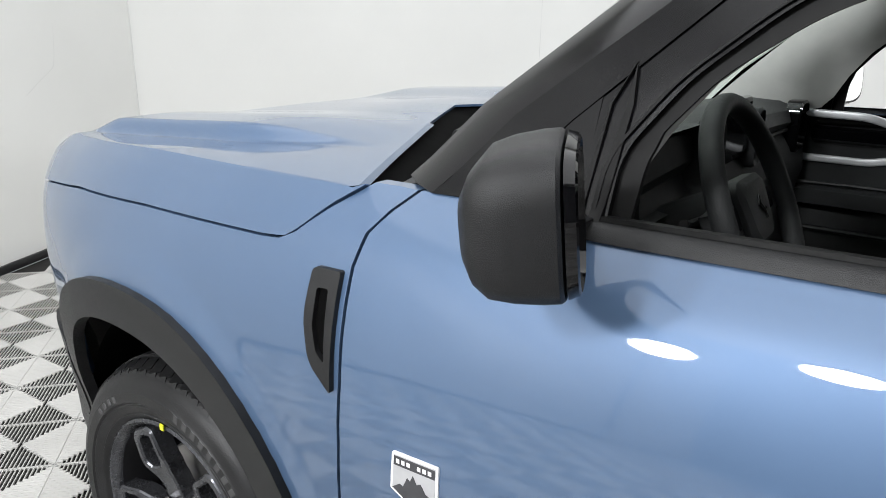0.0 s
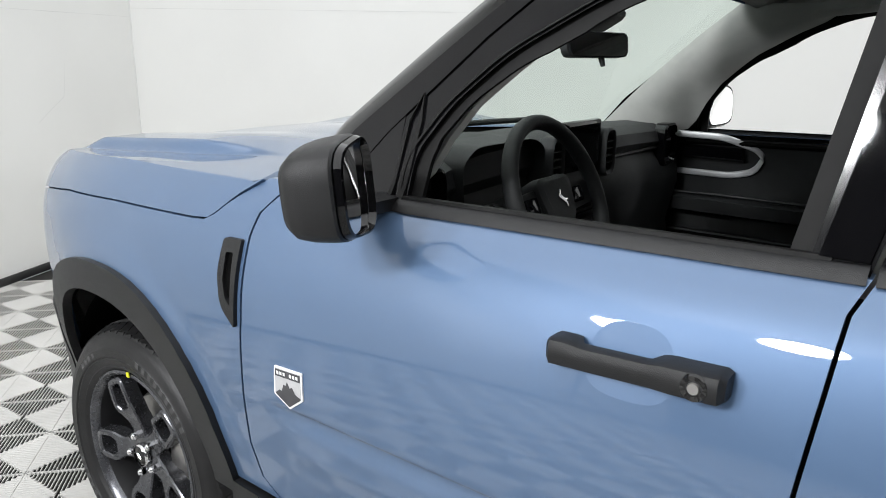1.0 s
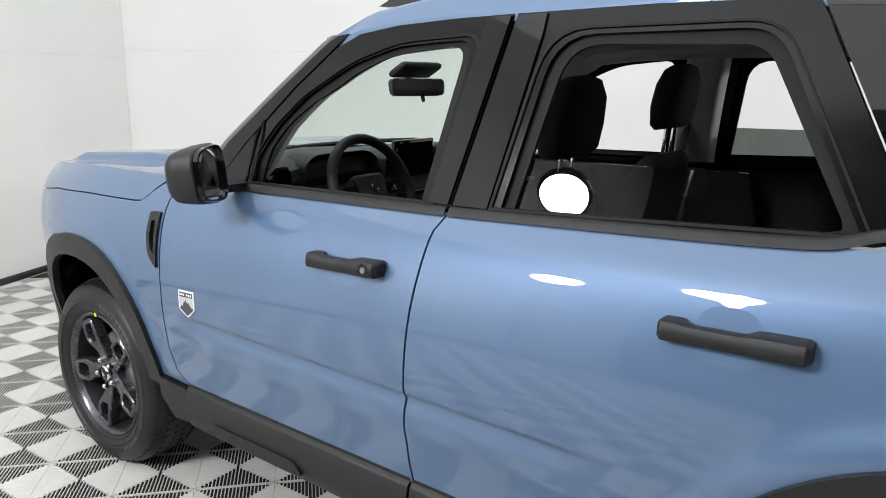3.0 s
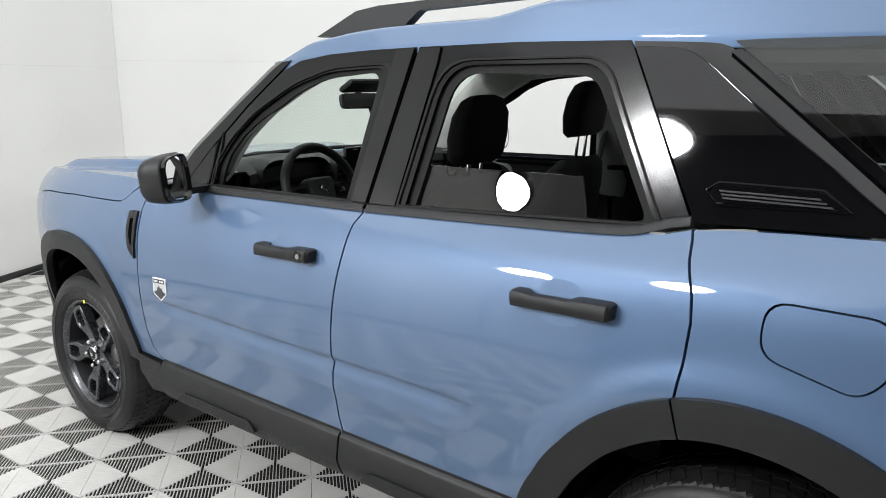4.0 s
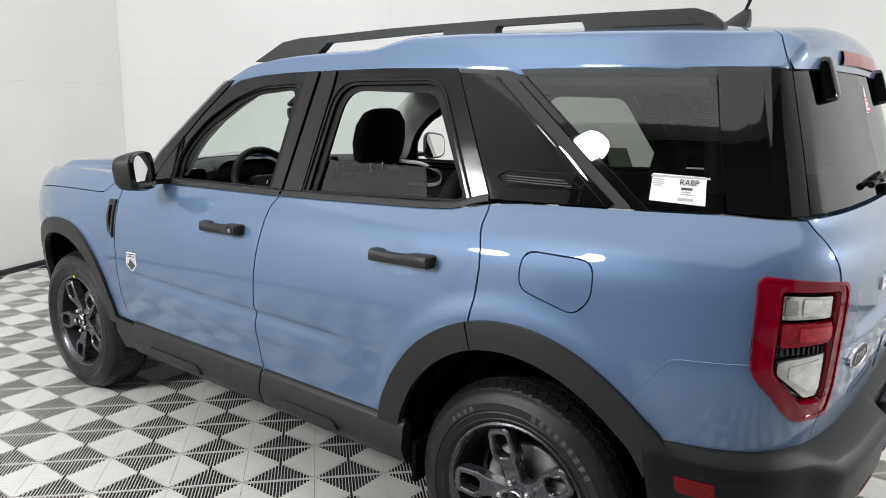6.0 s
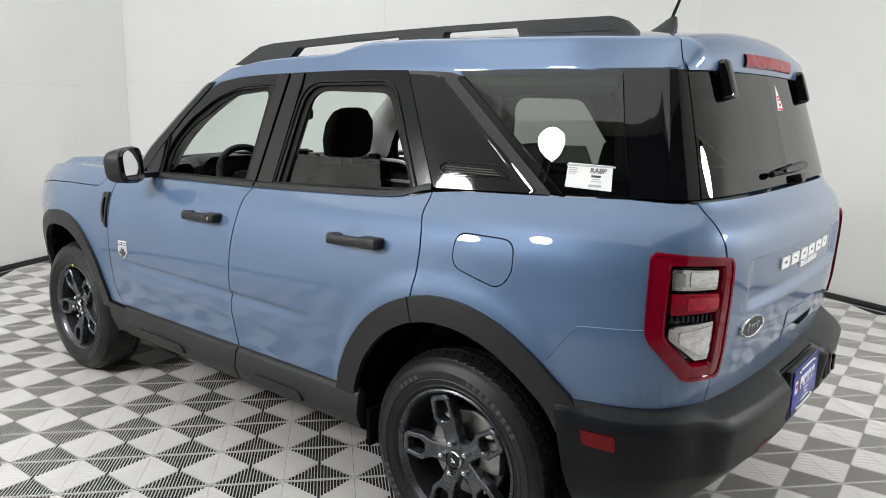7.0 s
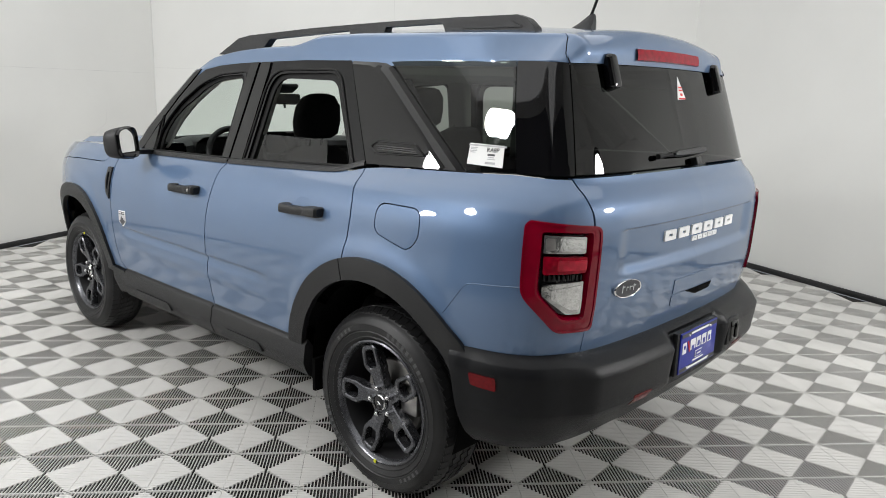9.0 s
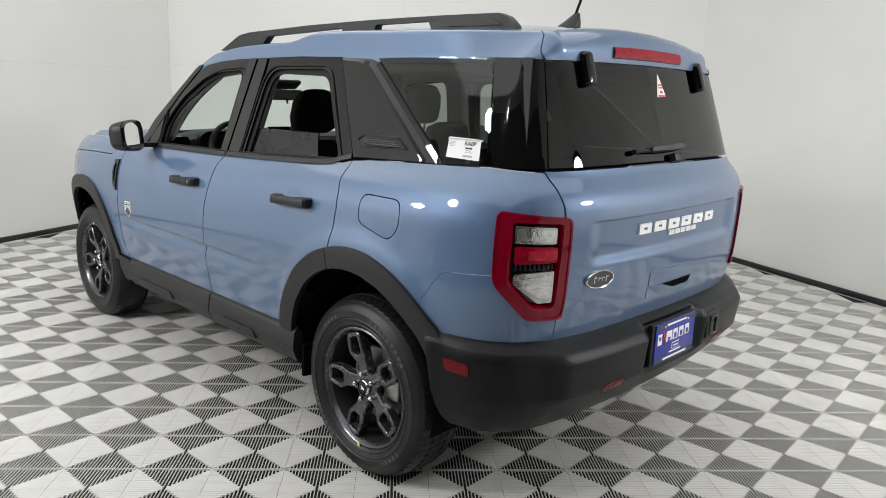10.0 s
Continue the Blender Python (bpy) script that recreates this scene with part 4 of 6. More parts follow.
# ---- fittings of the body ----
def text_mesh(name, words, size, m, material, parent, depth=0.0006):
    cu = bpy.data.curves.new(name, "FONT")
    cu.body, cu.size, cu.extrude, cu.align_x, cu.align_y = words, size, depth, "CENTER", "CENTER"
    tmp = bpy.data.objects.new("tmp", cu)
    scene.collection.objects.link(tmp)
    me = bpy.data.meshes.new_from_object(tmp.evaluated_get(bpy.context.evaluated_depsgraph_get()))
    bpy.data.objects.remove(tmp)
    me.transform(m)
    me.materials.clear()
    me.materials.append(material)
    ob = new(name, me)
    ob.parent = parent
    return ob


def flank_frame(u, z, out=0.0):
    """Matrix whose x runs along the flank to the rear, y up the flank and z outward."""
    on = glaze if z > 1.23 else surf
    p = on(u, z, -out)
    tx = (on(u + 0.02, z) - on(u - 0.02, z)).normalized()
    ty = (on(u, z + 0.02) - on(u, z - 0.02)).normalized()
    n = tx.cross(ty).normalized()
    ty = n.cross(tx).normalized()
    return Matrix.Translation(p) @ Matrix((tx, ty, n)).transposed().to_4x4()


def bar(name, u, z, w, h, out, material, parent, thick=0.0015, bevel=0.0, label=""):
    m = flank_frame(u, z, out)
    bm = bmesh.new()
    box(bm, (0, 0, 0), (w, h, thick), m, bevel)
    return part(name, bm, material, parent, label, 30)


# front fender vent
VENT = rounded([(0.472, 1.040), (0.526, 1.042), (0.529, 0.97), (0.533, 0.870), (0.488, 0.905), (0.470, 0.97)], [0.01, 0.004, 0.004, 0.004, 0.02, 0.02])
SLOT = rounded([(0.488, 1.014), (0.510, 1.016), (0.519, 0.912), (0.502, 0.925), (0.490, 0.96)], 0.005)
vent = part("fender_vent", panel(VENT, [SLOT], flank, 0.01, 0.02, proud=0.009), CLAD, left_fender, "black plastic fender vent")
part("vent_slot", panel(SLOT, [], flank, 0.002, 0.02, proud=0.001), DARK, vent)

# shield badge on the front door
SH = [(0.646, 0.822), (0.724, 0.826), (0.722, 0.768), (0.682, 0.738), (0.640, 0.760)]
badge = part("shield_badge", panel(rounded(SH, 0.003), [], flank, 0.001, 0.02, proud=0.003), WHITE, front_door, "white shield badge with a black mountain")
inn = [(0.683 + (x - 0.683) * 0.90, 0.785 + (z - 0.785) * 0.90) for x, z in SH]
part("badge_field", panel(inn, [], flank, 0.001, 0.02, proud=0.0036), PALEINK, badge)
part("badge_band", panel([(0.650, 0.817), (0.719, 0.8205), (0.719, 0.806), (0.649, 0.8025)], [], flank, 0.001, 0.02, proud=0.0042), INK, badge)
for k in range(7):
    if k != 3:
        bar("badge_letter_bar", 0.657 + 0.009 * k, 0.8105 + 0.0004 * k, 0.0055, 0.0065, 0.0046, WHITE, badge, 0.0006)
MT = [(0.645, 0.764), (0.658, 0.774), (0.664, 0.772), (0.672, 0.789), (0.677, 0.786), (0.682, 0.797), (0.688, 0.785), (0.695, 0.789), (0.703, 0.776), (0.718, 0.771), (0.716, 0.768), (0.682, 0.743)]
part("badge_mountain", panel(MT, [], flank, 0.001, 0.02, proud=0.0044), INK, badge)


def door_handle(u0, u1, z, door, lock):
    bm = bmesh.new()
    L = u1 - u0
    ya, yb = surf(u0 - 0.02, z).y, surf(u1 + 0.02, z).y
    rings = []
    ts = [0.0, 0.012, 0.03, 0.08, 0.13, 0.17, 0.21, 0.26, 0.32, 0.4, 0.48, 0.56, 0.6, 0.64, 0.68, 0.72, 0.78, 0.86, 0.93, 0.97, 0.988, 1.0]
    for t in ts:
        zc = z + 0.010 * t
        foot = 1 - smoothstep(0.12, 0.24, t) + smoothstep(0.58, 0.70, t)
        end = min(t, 1 - t)
        ease = 1 - 0.22 * (1 - smoothstep(0.0, 0.03, end))
        top, low = (0.0160 + 0.0040 * foot) * ease, 0.0190 * ease
        out = (0.036 + 0.004 * smoothstep(0.6, 0.75, t)) * (1 - 0.25 * (1 - smoothstep(0.0, 0.03, end)))
        back = -0.004 if foot > 0.5 else 0.014
        y = ya + (yb - ya) * t
        rings.append([Vector((u0 + L * t, y - o, zc + dz)) for o, dz in (
            (back, -low), (out * 0.66, -low), (out * 0.90, -low * 0.86), (out * 0.99, -low * 0.55), (out, 0.0), (out * 0.98, top * 0.5), (out * 0.88, top * 0.86), (out * 0.68, top), (back, top))])
    loft(bm, rings)
    h = part("door_handle", bm, CLAD, door, "black plastic pull handle")
    if lock:
        p = Vector((u1 - 0.035, surf(u1 + 0.02, z).y - 0.0385, z + 0.009))
        bm = bmesh.new()
        revolve(bm, [(0.0, -0.004), (0.007, -0.0035), (0.0082, -0.001), (0.0082, 0.004)], 24, p)
        part("lock_cylinder", bm, STEEL, h, "silver key lock")
        bm = bmesh.new()
        revolve(bm, [(0.0105, -0.0015), (0.0165, -0.002), (0.0185, 0.002)], 24, p)
        part("lock_bezel", bm, GLOSS, h)
    return h


door_handle(1.226, 1.470, 1.010, front_door, True)
door_handle(2.142, 2.394, 1.030, rear_door, False)

# belt mouldings: black strips below the windows
def belt_strip(u0, u1, parent, up=()):
    bm = bmesh.new()
    rings = []
    n = 24
    us = [u0 + (u1 - u0) * k / n for k in range(n + 1)]
    for u in us:
        zb = belt(u) + 0.002 + (0.024 * smoothstep(2.36, 2.50, u))
        rings.append([surf(u, zb - 0.012, 0.006), surf(u, zb - 0.010, -0.006), surf(u, zb + 0.003, -0.010), surf(u, zb + 0.009, -0.008), surf(u, zb + 0.011, -0.001), surf(u, zb + 0.002, 0.004)])
    loft(bm, rings, closed=False, cap=False)
    ob = part("belt_moulding", bm, CLAD, parent, "black weather strip below the window")
    return mirrored(ob, CAR)


belt_strip(0.80, 1.584, front_door)
belt_strip(1.594, 2.498, rear_door)

# dark run channels round the window openings
def opening_seal(poly, parent):
    inner = []
    cx = sum(p[0] for p in poly) / len(poly)
    cz = sum(p[1] for p in poly) / len(poly)
    for x, z in poly:
        d = Vector((x - cx, z - cz))
        d *= 1 - 0.030 / d.length
        inner.append((cx + d.x, cz + d.y if d.y > -0.1 else z + 0.003))
    ob = part("window_seal", panel(poly, [inner], lambda u, v, d: glaze(u, v, d + 0.012), 0.010, 0.03), SEAL, parent)
    mirrored(ob, CAR)


opening_seal(W1, front_door)
opening_seal(W2, rear_door)
# stepped lines of the frames
for poly, par, sc in ((W1, front_door, 1.07), (W2, rear_door, 1.075)):
    cx = sum(p[0] for p in poly) / len(poly)
    cz = sum(p[1] for p in poly) / len(poly)
    o = [(cx + (x - cx) * sc, cz + (z - cz) * sc) for x, z in poly]
    i_ = [(cx + (x - cx) * (sc - 0.022), cz + (z - cz) * (sc - 0.022)) for x, z in poly]
    o = [(x, max(z, belt(x) + 0.012)) for x, z in o]
    i_ = [(x, max(z, belt(x) + 0.018)) for x, z in i_]
    mirrored(part("frame_bead", panel(o, [i_], glaze, 0.006, 0.03, proud=0.005), SEAL, par), CAR)

# gloss trims of the middle pillars
BT1 = [(1.528, 1.176), (1.594, 1.556), (1.602, 1.597), (1.667, 1.599), (1.583, 1.176)]
BT2 = [(1.598, 1.176), (1.685, 1.599), (1.758, 1.601), (1.756, 1.560), (1.694, 1.19), (1.692, 1.178)]
mirrored(part("pillar_trim", panel(BT1, [], glaze, 0.004, 0.03, proud=0.0068), GLOSS, front_door, "gloss black pillar trim"), CAR)
mirrored(part("pillar_trim", panel(BT2, [], glaze, 0.004, 0.03, proud=0.0068), GLOSS, rear_door, "gloss black pillar trim"), CAR)

# half lowered pane of the rear doors
PANE = [(1.728, 1.170), (1.740, 1.290), (2.222, 1.298), (2.256, 1.186)]
pane = part("door_glass", panel(PANE, [], lambda u, v, d: glaze(u, v, d + 0.022), 0.004, 0.06), DOORT, rear_door, "half-lowered tinted door window")
mirrored(pane, CAR)
# slot on the pillar panel
SL = rounded([(2.520, 1.296), (2.545, 1.312), (2.735, 1.312), (2.79, 1.280), (2.54, 1.272)], 0.005)
slot = part("pillar_badge", panel(SL, [], glaze, 0.004, 0.03, proud=0.008), GLOSS, cp, "gloss black slatted badge")
for k in range(3):
    part("badge_rib", panel([(2.545 + 0.004 * k, 1.300 - 0.007 * k), (2.735 + 0.012 * k, 1.300 - 0.007 * k), (2.738 + 0.012 * k, 1.2965 - 0.007 * k), (2.547 + 0.004 * k, 1.2965 - 0.007 * k)], [], glaze, 0.002, 0.05, proud=0.0105), CLAD, slot)
bm = bmesh.new()
cu_, cv_ = sum(p[0] for p in SL) / len(SL), sum(p[1] for p in SL) / len(SL)
loft(bm, [[glaze(cu_ + (u - cu_) * f, cv_ + (v - cv_) * g, -d) for u, v in SL + SL[:1]] for f, g, d in ((1.05, 1.30, 0.004), (1.03, 1.15, 0.013), (1.0, 1.0, 0.013), (0.98, 0.88, 0.008))], closed=False, cap=False)
part("badge_rim", bm, GLOSS, slot)
# bright raised rear edge of the pillar panel
EDGE = [(2.54, 1.583), (2.558, 1.572), (2.99, 1.240), (2.955, 1.240), (2.52, 1.578)]
part("pillar_edge", panel(EDGE, [], glaze, 0.006, 0.03, proud=0.008), GLOSS, cp)

# paper on the quarter window
lab = part("window_label", panel(rounded([(2.985, 1.336), (3.140, 1.333), (3.146, 1.264), (2.985, 1.268)], 0.003), [], glaze, 0.001, 0.05, proud=0.002), PAPER, qg, "white paper delivery label with printed codes")
text_mesh("label_code", "RA8P", 0.021, flank_frame(3.090, 1.317, 0.0032), INK, lab)
for (u, z, w, h, c) in ((3.062, 1.330, 0.145, 0.005, PALEINK), (3.085, 1.302, 0.028, 0.006, INK), (3.085, 1.294, 0.022, 0.003, PALEINK), (3.088, 1.288, 0.030, 0.0025, PALEINK), (3.085, 1.276, 0.038, 0.007, PALEINK),
                        (3.005, 1.322, 0.028, 0.0025, PALEINK), (3.005, 1.317, 0.024, 0.0025, PALEINK), (3.005, 1.312, 0.028, 0.0025, PALEINK), (3.003, 1.307, 0.020, 0.0025, PALEINK)):
    bar("label_bar", u, z, w, h, 0.0026, c, lab, 0.0008)

# fuel flap latch line and rear crease
CR = [(3.033, 0.800), (3.098, 0.893), (3.116, 0.910), (3.14, 0.915), (sx(3.283), 0.922)]
bm = bmesh.new()
loft(bm, [[surf(u, z - 0.0016, -0.0004), surf(u, z, -0.0016), surf(u, z + 0.0016, -0.0004)] for u, z in dense(CR, 0.01, False)], closed=False, cap=False)
part("crease_line", bm, PAINT, quarter_panel)


# door mirrors
def mirror():
    bm = bmesh.new()
    rings = []
    c0 = Vector((0.84, -0.985, 1.232))
    MT_ = Matrix.Translation(Vector((0.868, -0.985, 1.197))) @ Matrix.Rotation(radians(34), 4, "Z") @ Matrix.Rotation(radians(-6), 4, "Y") @ Matrix.Translation(-c0)
    ax_ = (MT_.to_3x3() @ Vector((1, 0, 0)))
    # sections from the pod's nose (front) to the glass (rear)
    for x, sy, sz, cy, cz in ((0.768, 0.032, 0.044, -0.984, 1.232), (0.776, 0.050, 0.063, -0.988, 1.232), (0.794, 0.063, 0.077, -0.989, 1.232), (0.824, 0.069, 0.083, -0.988, 1.232),
                              (0.862, 0.073, 0.086, -0.988, 1.232), (0.884, 0.074, 0.086, -0.988, 1.232), (0.890, 0.071, 0.083, -0.988, 1.232)):
        ring = []
        for k in range(36):
            a = 2 * math.pi * k / 36
            c, s_ = math.cos(a), math.sin(a)
            p = 4.0
            q = (abs(c) ** p + abs(s_) ** p) ** (-1 / p)
            ring.append(Vector((x + 0.05 * (c * q) * 0.35, cy + sy * q * c, cz + sz * q * s_ * (1.0 - 0.10 * (c * q) * -1))))
        rings.append([MT_ @ (c0 + Vector(((p.x - c0.x) * 0.74, (p.y - c0.y) * 0.94, (p.z - c0.z) * 0.92))) for p in ring])
    loft(bm, rings, cap=True)
    pod = part("door_mirror", bm, CLAD, CAR, "black plastic door mirror")
    bm = bmesh.new()
    ring = [p + ax_ * 0.003 for p in rings[-1]]
    c = sum(ring, Vector()) / len(ring)
    turn_ = Matrix.Rotation(radians(6), 3, "Z")
    rr = [c + ax_ * 0.005 + turn_ @ ((p - c) * 0.89) for p in ring]
    bm.faces.new([bm.verts.new(p) for p in rr])
    part("mirror_glass", bm, MIRROR, pod, "silver mirror glass")
    bm = bmesh.new()
    loft(bm, [ring, [c + (p - c) * 0.96 + ax_ * 0.010 for p in ring], [c + (p - c) * 0.91 + ax_ * 0.012 for p in ring], [c + (p - c) * 0.89 for p in ring]], cap=False)
    part("mirror_bezel", bm, GLOSS, pod)
    bm = bmesh.new()
    loft(bm, [[Vector((x, y, z)) for x, z in ((0.80, 1.135), (0.85, 1.135), (0.855, 1.158), (0.81, 1.162))] for y in (-0.93, -0.87, -0.79)])
    part("mirror_arm", bm, CLAD, pod)
    return pod


mir = mirror()
rm = mirrored(mir)
for ch in mir.children:
    mirrored(ch, rm)
for o in (rm, *rm.children):
    o.data.transform(Matrix.Translation((-0.035, 0.0, 0.03)))
# sail panel by the mirror
SAIL = [(0.715, 1.163), (0.80, 1.265), (0.835, 1.300), (0.828, 1.165)]
mirrored(part("sail_panel", panel(SAIL, [], surf, 0.02, 0.03, proud=0.002), SATIN, CAR))
for u0, u1, pr, mt in ((0.826, 0.836, 0.007, SEAL), (0.846, 0.862, 0.006, SEAL)):
    DIV = [(u0, 1.152), (u0 + 0.022, 1.290), (0.872, 1.338), (u1 + 0.014, 1.290), (u1, 1.152)]
    mirrored(part("window_divider", panel(DIV, [], surf, 0.03, 0.03, proud=pr), mt, CAR))

# ---- tail ----
def tail_frame(y, z, out=0.0):
    """Matrix on the tail: x to the right-hand side of the car, y up, z outward."""
    def at(yy, zz, o=0.0):
        p = surf(sw(abs(yy)), zz, -o) if abs(yy) > 1e-4 else surf(S_END, zz, -o)
        return Vector((p.x, math.copysign(abs(p.y), yy), p.z))
    p = at(y, z, out)
    tx = (at(y + 0.02, z) - at(y - 0.02, z)).normalized()
    ty = (at(y, z + 0.015) - at(y, z - 0.015)).normalized()
    n = tx.cross(ty).normalized()
    ty = n.cross(tx)
    return Matrix.Translation(p) @ Matrix((tx, ty, n)).transposed().to_4x4()


def tail_box(name, y, z, w, h, out, material, parent, thick=0.004, bevel=0.001, label=""):
    bm = bmesh.new()
    box(bm, (0, 0, 0), (w, h, thick), tail_frame(y, z, out), bevel)
    return part(name, bm, material, parent, label, 30)


def letter_block(y, z, w, h, parent, material, hole=0.35):
    """A plain block with a slot, standing for one raised character."""
    m = tail_frame(y, z, 0.006)
    o = rounded([(-w / 2, -h / 2), (w / 2, -h / 2), (w / 2, h / 2), (-w / 2, h / 2)], min(w, h) * 0.12, 3)
    hl = [(-w * hole / 2, -h * 0.12), (w * hole / 2, -h * 0.12), (w * hole / 2, h * 0.12), (-w * hole / 2, h * 0.12)]
    bm = panel(o, [hl], lambda u, v, d: m @ Vector((u, v, -d)), 0.007, 0.03)
    return part("raised_character", bm, material, parent, smooth=30)


for k in range(6):
    letter_block(-0.212 + 0.1008 * k, 1.034, 0.080, 0.037, tg, WHITE, 0.30)
for k in range(5):
    letter_block(-0.020 + 0.045 * k, 1.000, 0.037, 0.017, tg, WHITE, 0.30)
# oval badge
m = tail_frame(-0.478, 0.890, 0.004)
bm = bmesh.new()
loft(bm, [[m @ Vector((0.074 * s_ * math.cos(a), 0.031 * s_ * math.sin(a), dz)) for a in [2 * math.pi * k / 40 for k in range(40)]] for s_, dz in ((1.0, -0.004), (1.0, 0.002), (0.95, 0.005), (0.90, 0.004), (0.88, 0.002))], cap=False)
ov = part("oval_badge", bm, CHROME, tg, "chrome-rimmed oval badge")
bm = bmesh.new()
bm.faces.new([bm.verts.new(m @ Vector((0.067 * math.cos(2 * math.pi * k / 40), 0.0275 * math.sin(2 * math.pi * k / 40), 0.0025))) for k in range(40)])
part("badge_field", bm, INK, ov)
for k, (px, w, h) in enumerate(((-0.030, 0.004, 0.026), (-0.008, 0.003, 0.014), (0.010, 0.003, 0.014), (0.030, 0.004, 0.022))):
    bm = bmesh.new()
    box(bm, (px, 0.001, 0.0035), (w, h, 0.0015), m, 0.0006, 1)
    box(bm, (px + 0.006, h * 0.3, 0.0035), (0.012, 0.003, 0.0015), m)
    part("badge_bar", bm, SILVER, ov)

# tailgate handle pocket and creases
def tailmap(y, z, d):
    return tail_frame(y, z, -d).translation


lid = part("handle_panel", panel(rounded([(-0.160, 0.865), (0.20, 0.865), (0.198, 0.815), (-0.156, 0.812)], 0.006), [], tailmap, 0.004, 0.03, proud=0.003), PAINT, tg)
part("handle_pocket", panel(rounded([(-0.158, 0.806), (0.198, 0.809), (0.19, 0.765), (-0.155, 0.762)], 0.012), [], tailmap, 0.004, 0.03, proud=0.002), PAINT, tg)
# flat black patch that stands for the shade inside the grip pocket
part("handle_shadow", panel(rounded([(-0.06, 0.806), (0.18, 0.806), (0.165, 0.780), (0.04, 0.778)], 0.008), [], tailmap, 0.002, 0.03, proud=0.0035), DARK, tg, "flat black patch put in as shade of the tailgate grip")

# hinges caps, brake light, wiper, antenna, sticker
for y in (-0.418, 0.418):
    m = tail_frame(y, 1.577, 0.012)
    bm = bmesh.new()
    loft(bm, [[m @ Vector((px * sx_, py * sy_, dz)) for px, py in rounded([(-0.026, -0.060), (0.024, -0.056), (0.026, 0.056), (-0.024, 0.060)], 0.015, 4)] for sx_, sy_, dz in ((1.0, 1.0, -0.02), (1.0, 1.0, 0.008), (0.85, 0.95, 0.016), (0.55, 0.8, 0.019))])
    part("hinge_cap", bm, GLOSS, CAR, "black glass hinge cap")


bm = bmesh.new()
loft(bm, [[spoiler_at(v, t) + Vector((o, 0, 0)) for v in np.linspace(-0.389, 0.389, 15)] for t, o in ((0.73, -0.002), (0.74, 0.006), (0.83, 0.009), (0.92, 0.008), (0.94, -0.002))], closed=False, cap=False)
part("high_brake_light", bm, BRIGHTRED, CAR, "red high-level brake light")
m = tail_frame(0.055, 1.268, 0.0)
bm = bmesh.new()
box(bm, (0, 0.0, 0.012), (0.045, 0.032, 0.03), m, 0.006)
cyl(bm, m @ Vector((0.03, -0.012, 0.01)), m @ Vector((0.075, -0.012, 0.01)), 0.003, 0.003, 8)
wp = part("rear_wiper", bm, CLAD, CAR, "black rear wiper parked low on the glass")
bm = bmesh.new()
loft(bm, [[tail_frame(y, 1.303 + dz0, 0.0) @ Vector((0, a, b)) for a, b in ((-h, 0.012), (h, 0.012), (h * 0.7, 0.03), (-h * 0.7, 0.03))] for y, h, dz0 in ((-0.13, 0.006, -0.004), (-0.10, 0.011, -0.002), (0.0, 0.014, 0.0), (0.10, 0.015, 0.004), (0.13, 0.010, 0.004))])
part("wiper_arm", bm, CLAD, wp)
bm = bmesh.new()
cyl(bm, tail_frame(-0.225, 1.302, 0.016).translation, tail_frame(-0.12, 1.303, 0.016).translation, 0.006, 0.007, 8)
cyl(bm, tail_frame(-0.235, 1.301, 0.016).translation, tail_frame(-0.205, 1.302, 0.016).translation, 0.010, 0.010, 8)
part("wiper_blade", bm, SEAL, wp)
tri = part("warning_sticker", panel([(0.065, 1.578), (0.100, 1.495), (0.032, 1.492)], [], tailmap, 0.0005, 0.04, proud=0.002), PAPER, tgl, "white triangular warning sticker with red print")
for y, z, w, h in ((0.066, 1.538, 0.028, 0.006), (0.068, 1.528, 0.034, 0.005), (0.066, 1.512, 0.018, 0.010), (0.067, 1.498, 0.055, 0.006)):
    tail_box("sticker_bar", y, z, w, h, 0.0036, REDINK, tri, 0.0006, 0)

bm = bmesh.new()
loft(bm, [[Vector((2.905 + x * 0.8 * s_ + o, y * s_, roof_pt(2.9, 0).z - 0.006 + dz)) for x, y in ((-0.085, 0), (-0.05, 0.022), (0.02, 0.03), (0.06, 0.02), (0.07, 0), (0.06, -0.02), (0.02, -0.03), (-0.05, -0.022))] for s_, dz, o in ((1.0, 0.0, 0), (0.96, 0.012, 0.0), (0.62, 0.034, 0.02), (0.30, 0.058, 0.035), (0.16, 0.066, 0.04))])
ant = part("roof_antenna", bm, CLAD, CAR, "black fin antenna with a short mast")
bm = bmesh.new()
cyl(bm, (2.935, 0, roof_pt(2.9, 0).z + 0.050), (3.005, 0, roof_pt(2.9, 0).z + 0.235), 0.006, 0.0045, 10)
part("antenna_mast", bm, SEAL, ant)

# ---- bumper fittings ----
def bump(y, z, out):
    p = surf(sw(abs(y)), z, -out)
    return Vector((p.x, math.copysign(abs(p.y), y), z))


PLX = 3.500
pl = bmesh.new()
box(pl, (PLX, 0.003, 0.592), (0.006, 0.308, 0.156), None, 0.002)
plate = part("dealer_plate", pl, BLUE, CAR, "blue dealer plate with white lettering bars")
def pbar(y, z, w, h, material, dx=0.0045, rot=0.0):
    b = bmesh.new()
    box(b, (0, 0, 0), (0.0016, w, h), Matrix.Translation((PLX + dx, 0.003 + y, 0.592 + z)) @ Matrix.Rotation(rot, 4, "X"))
    part("plate_bar", b, material, plate, smooth=0)


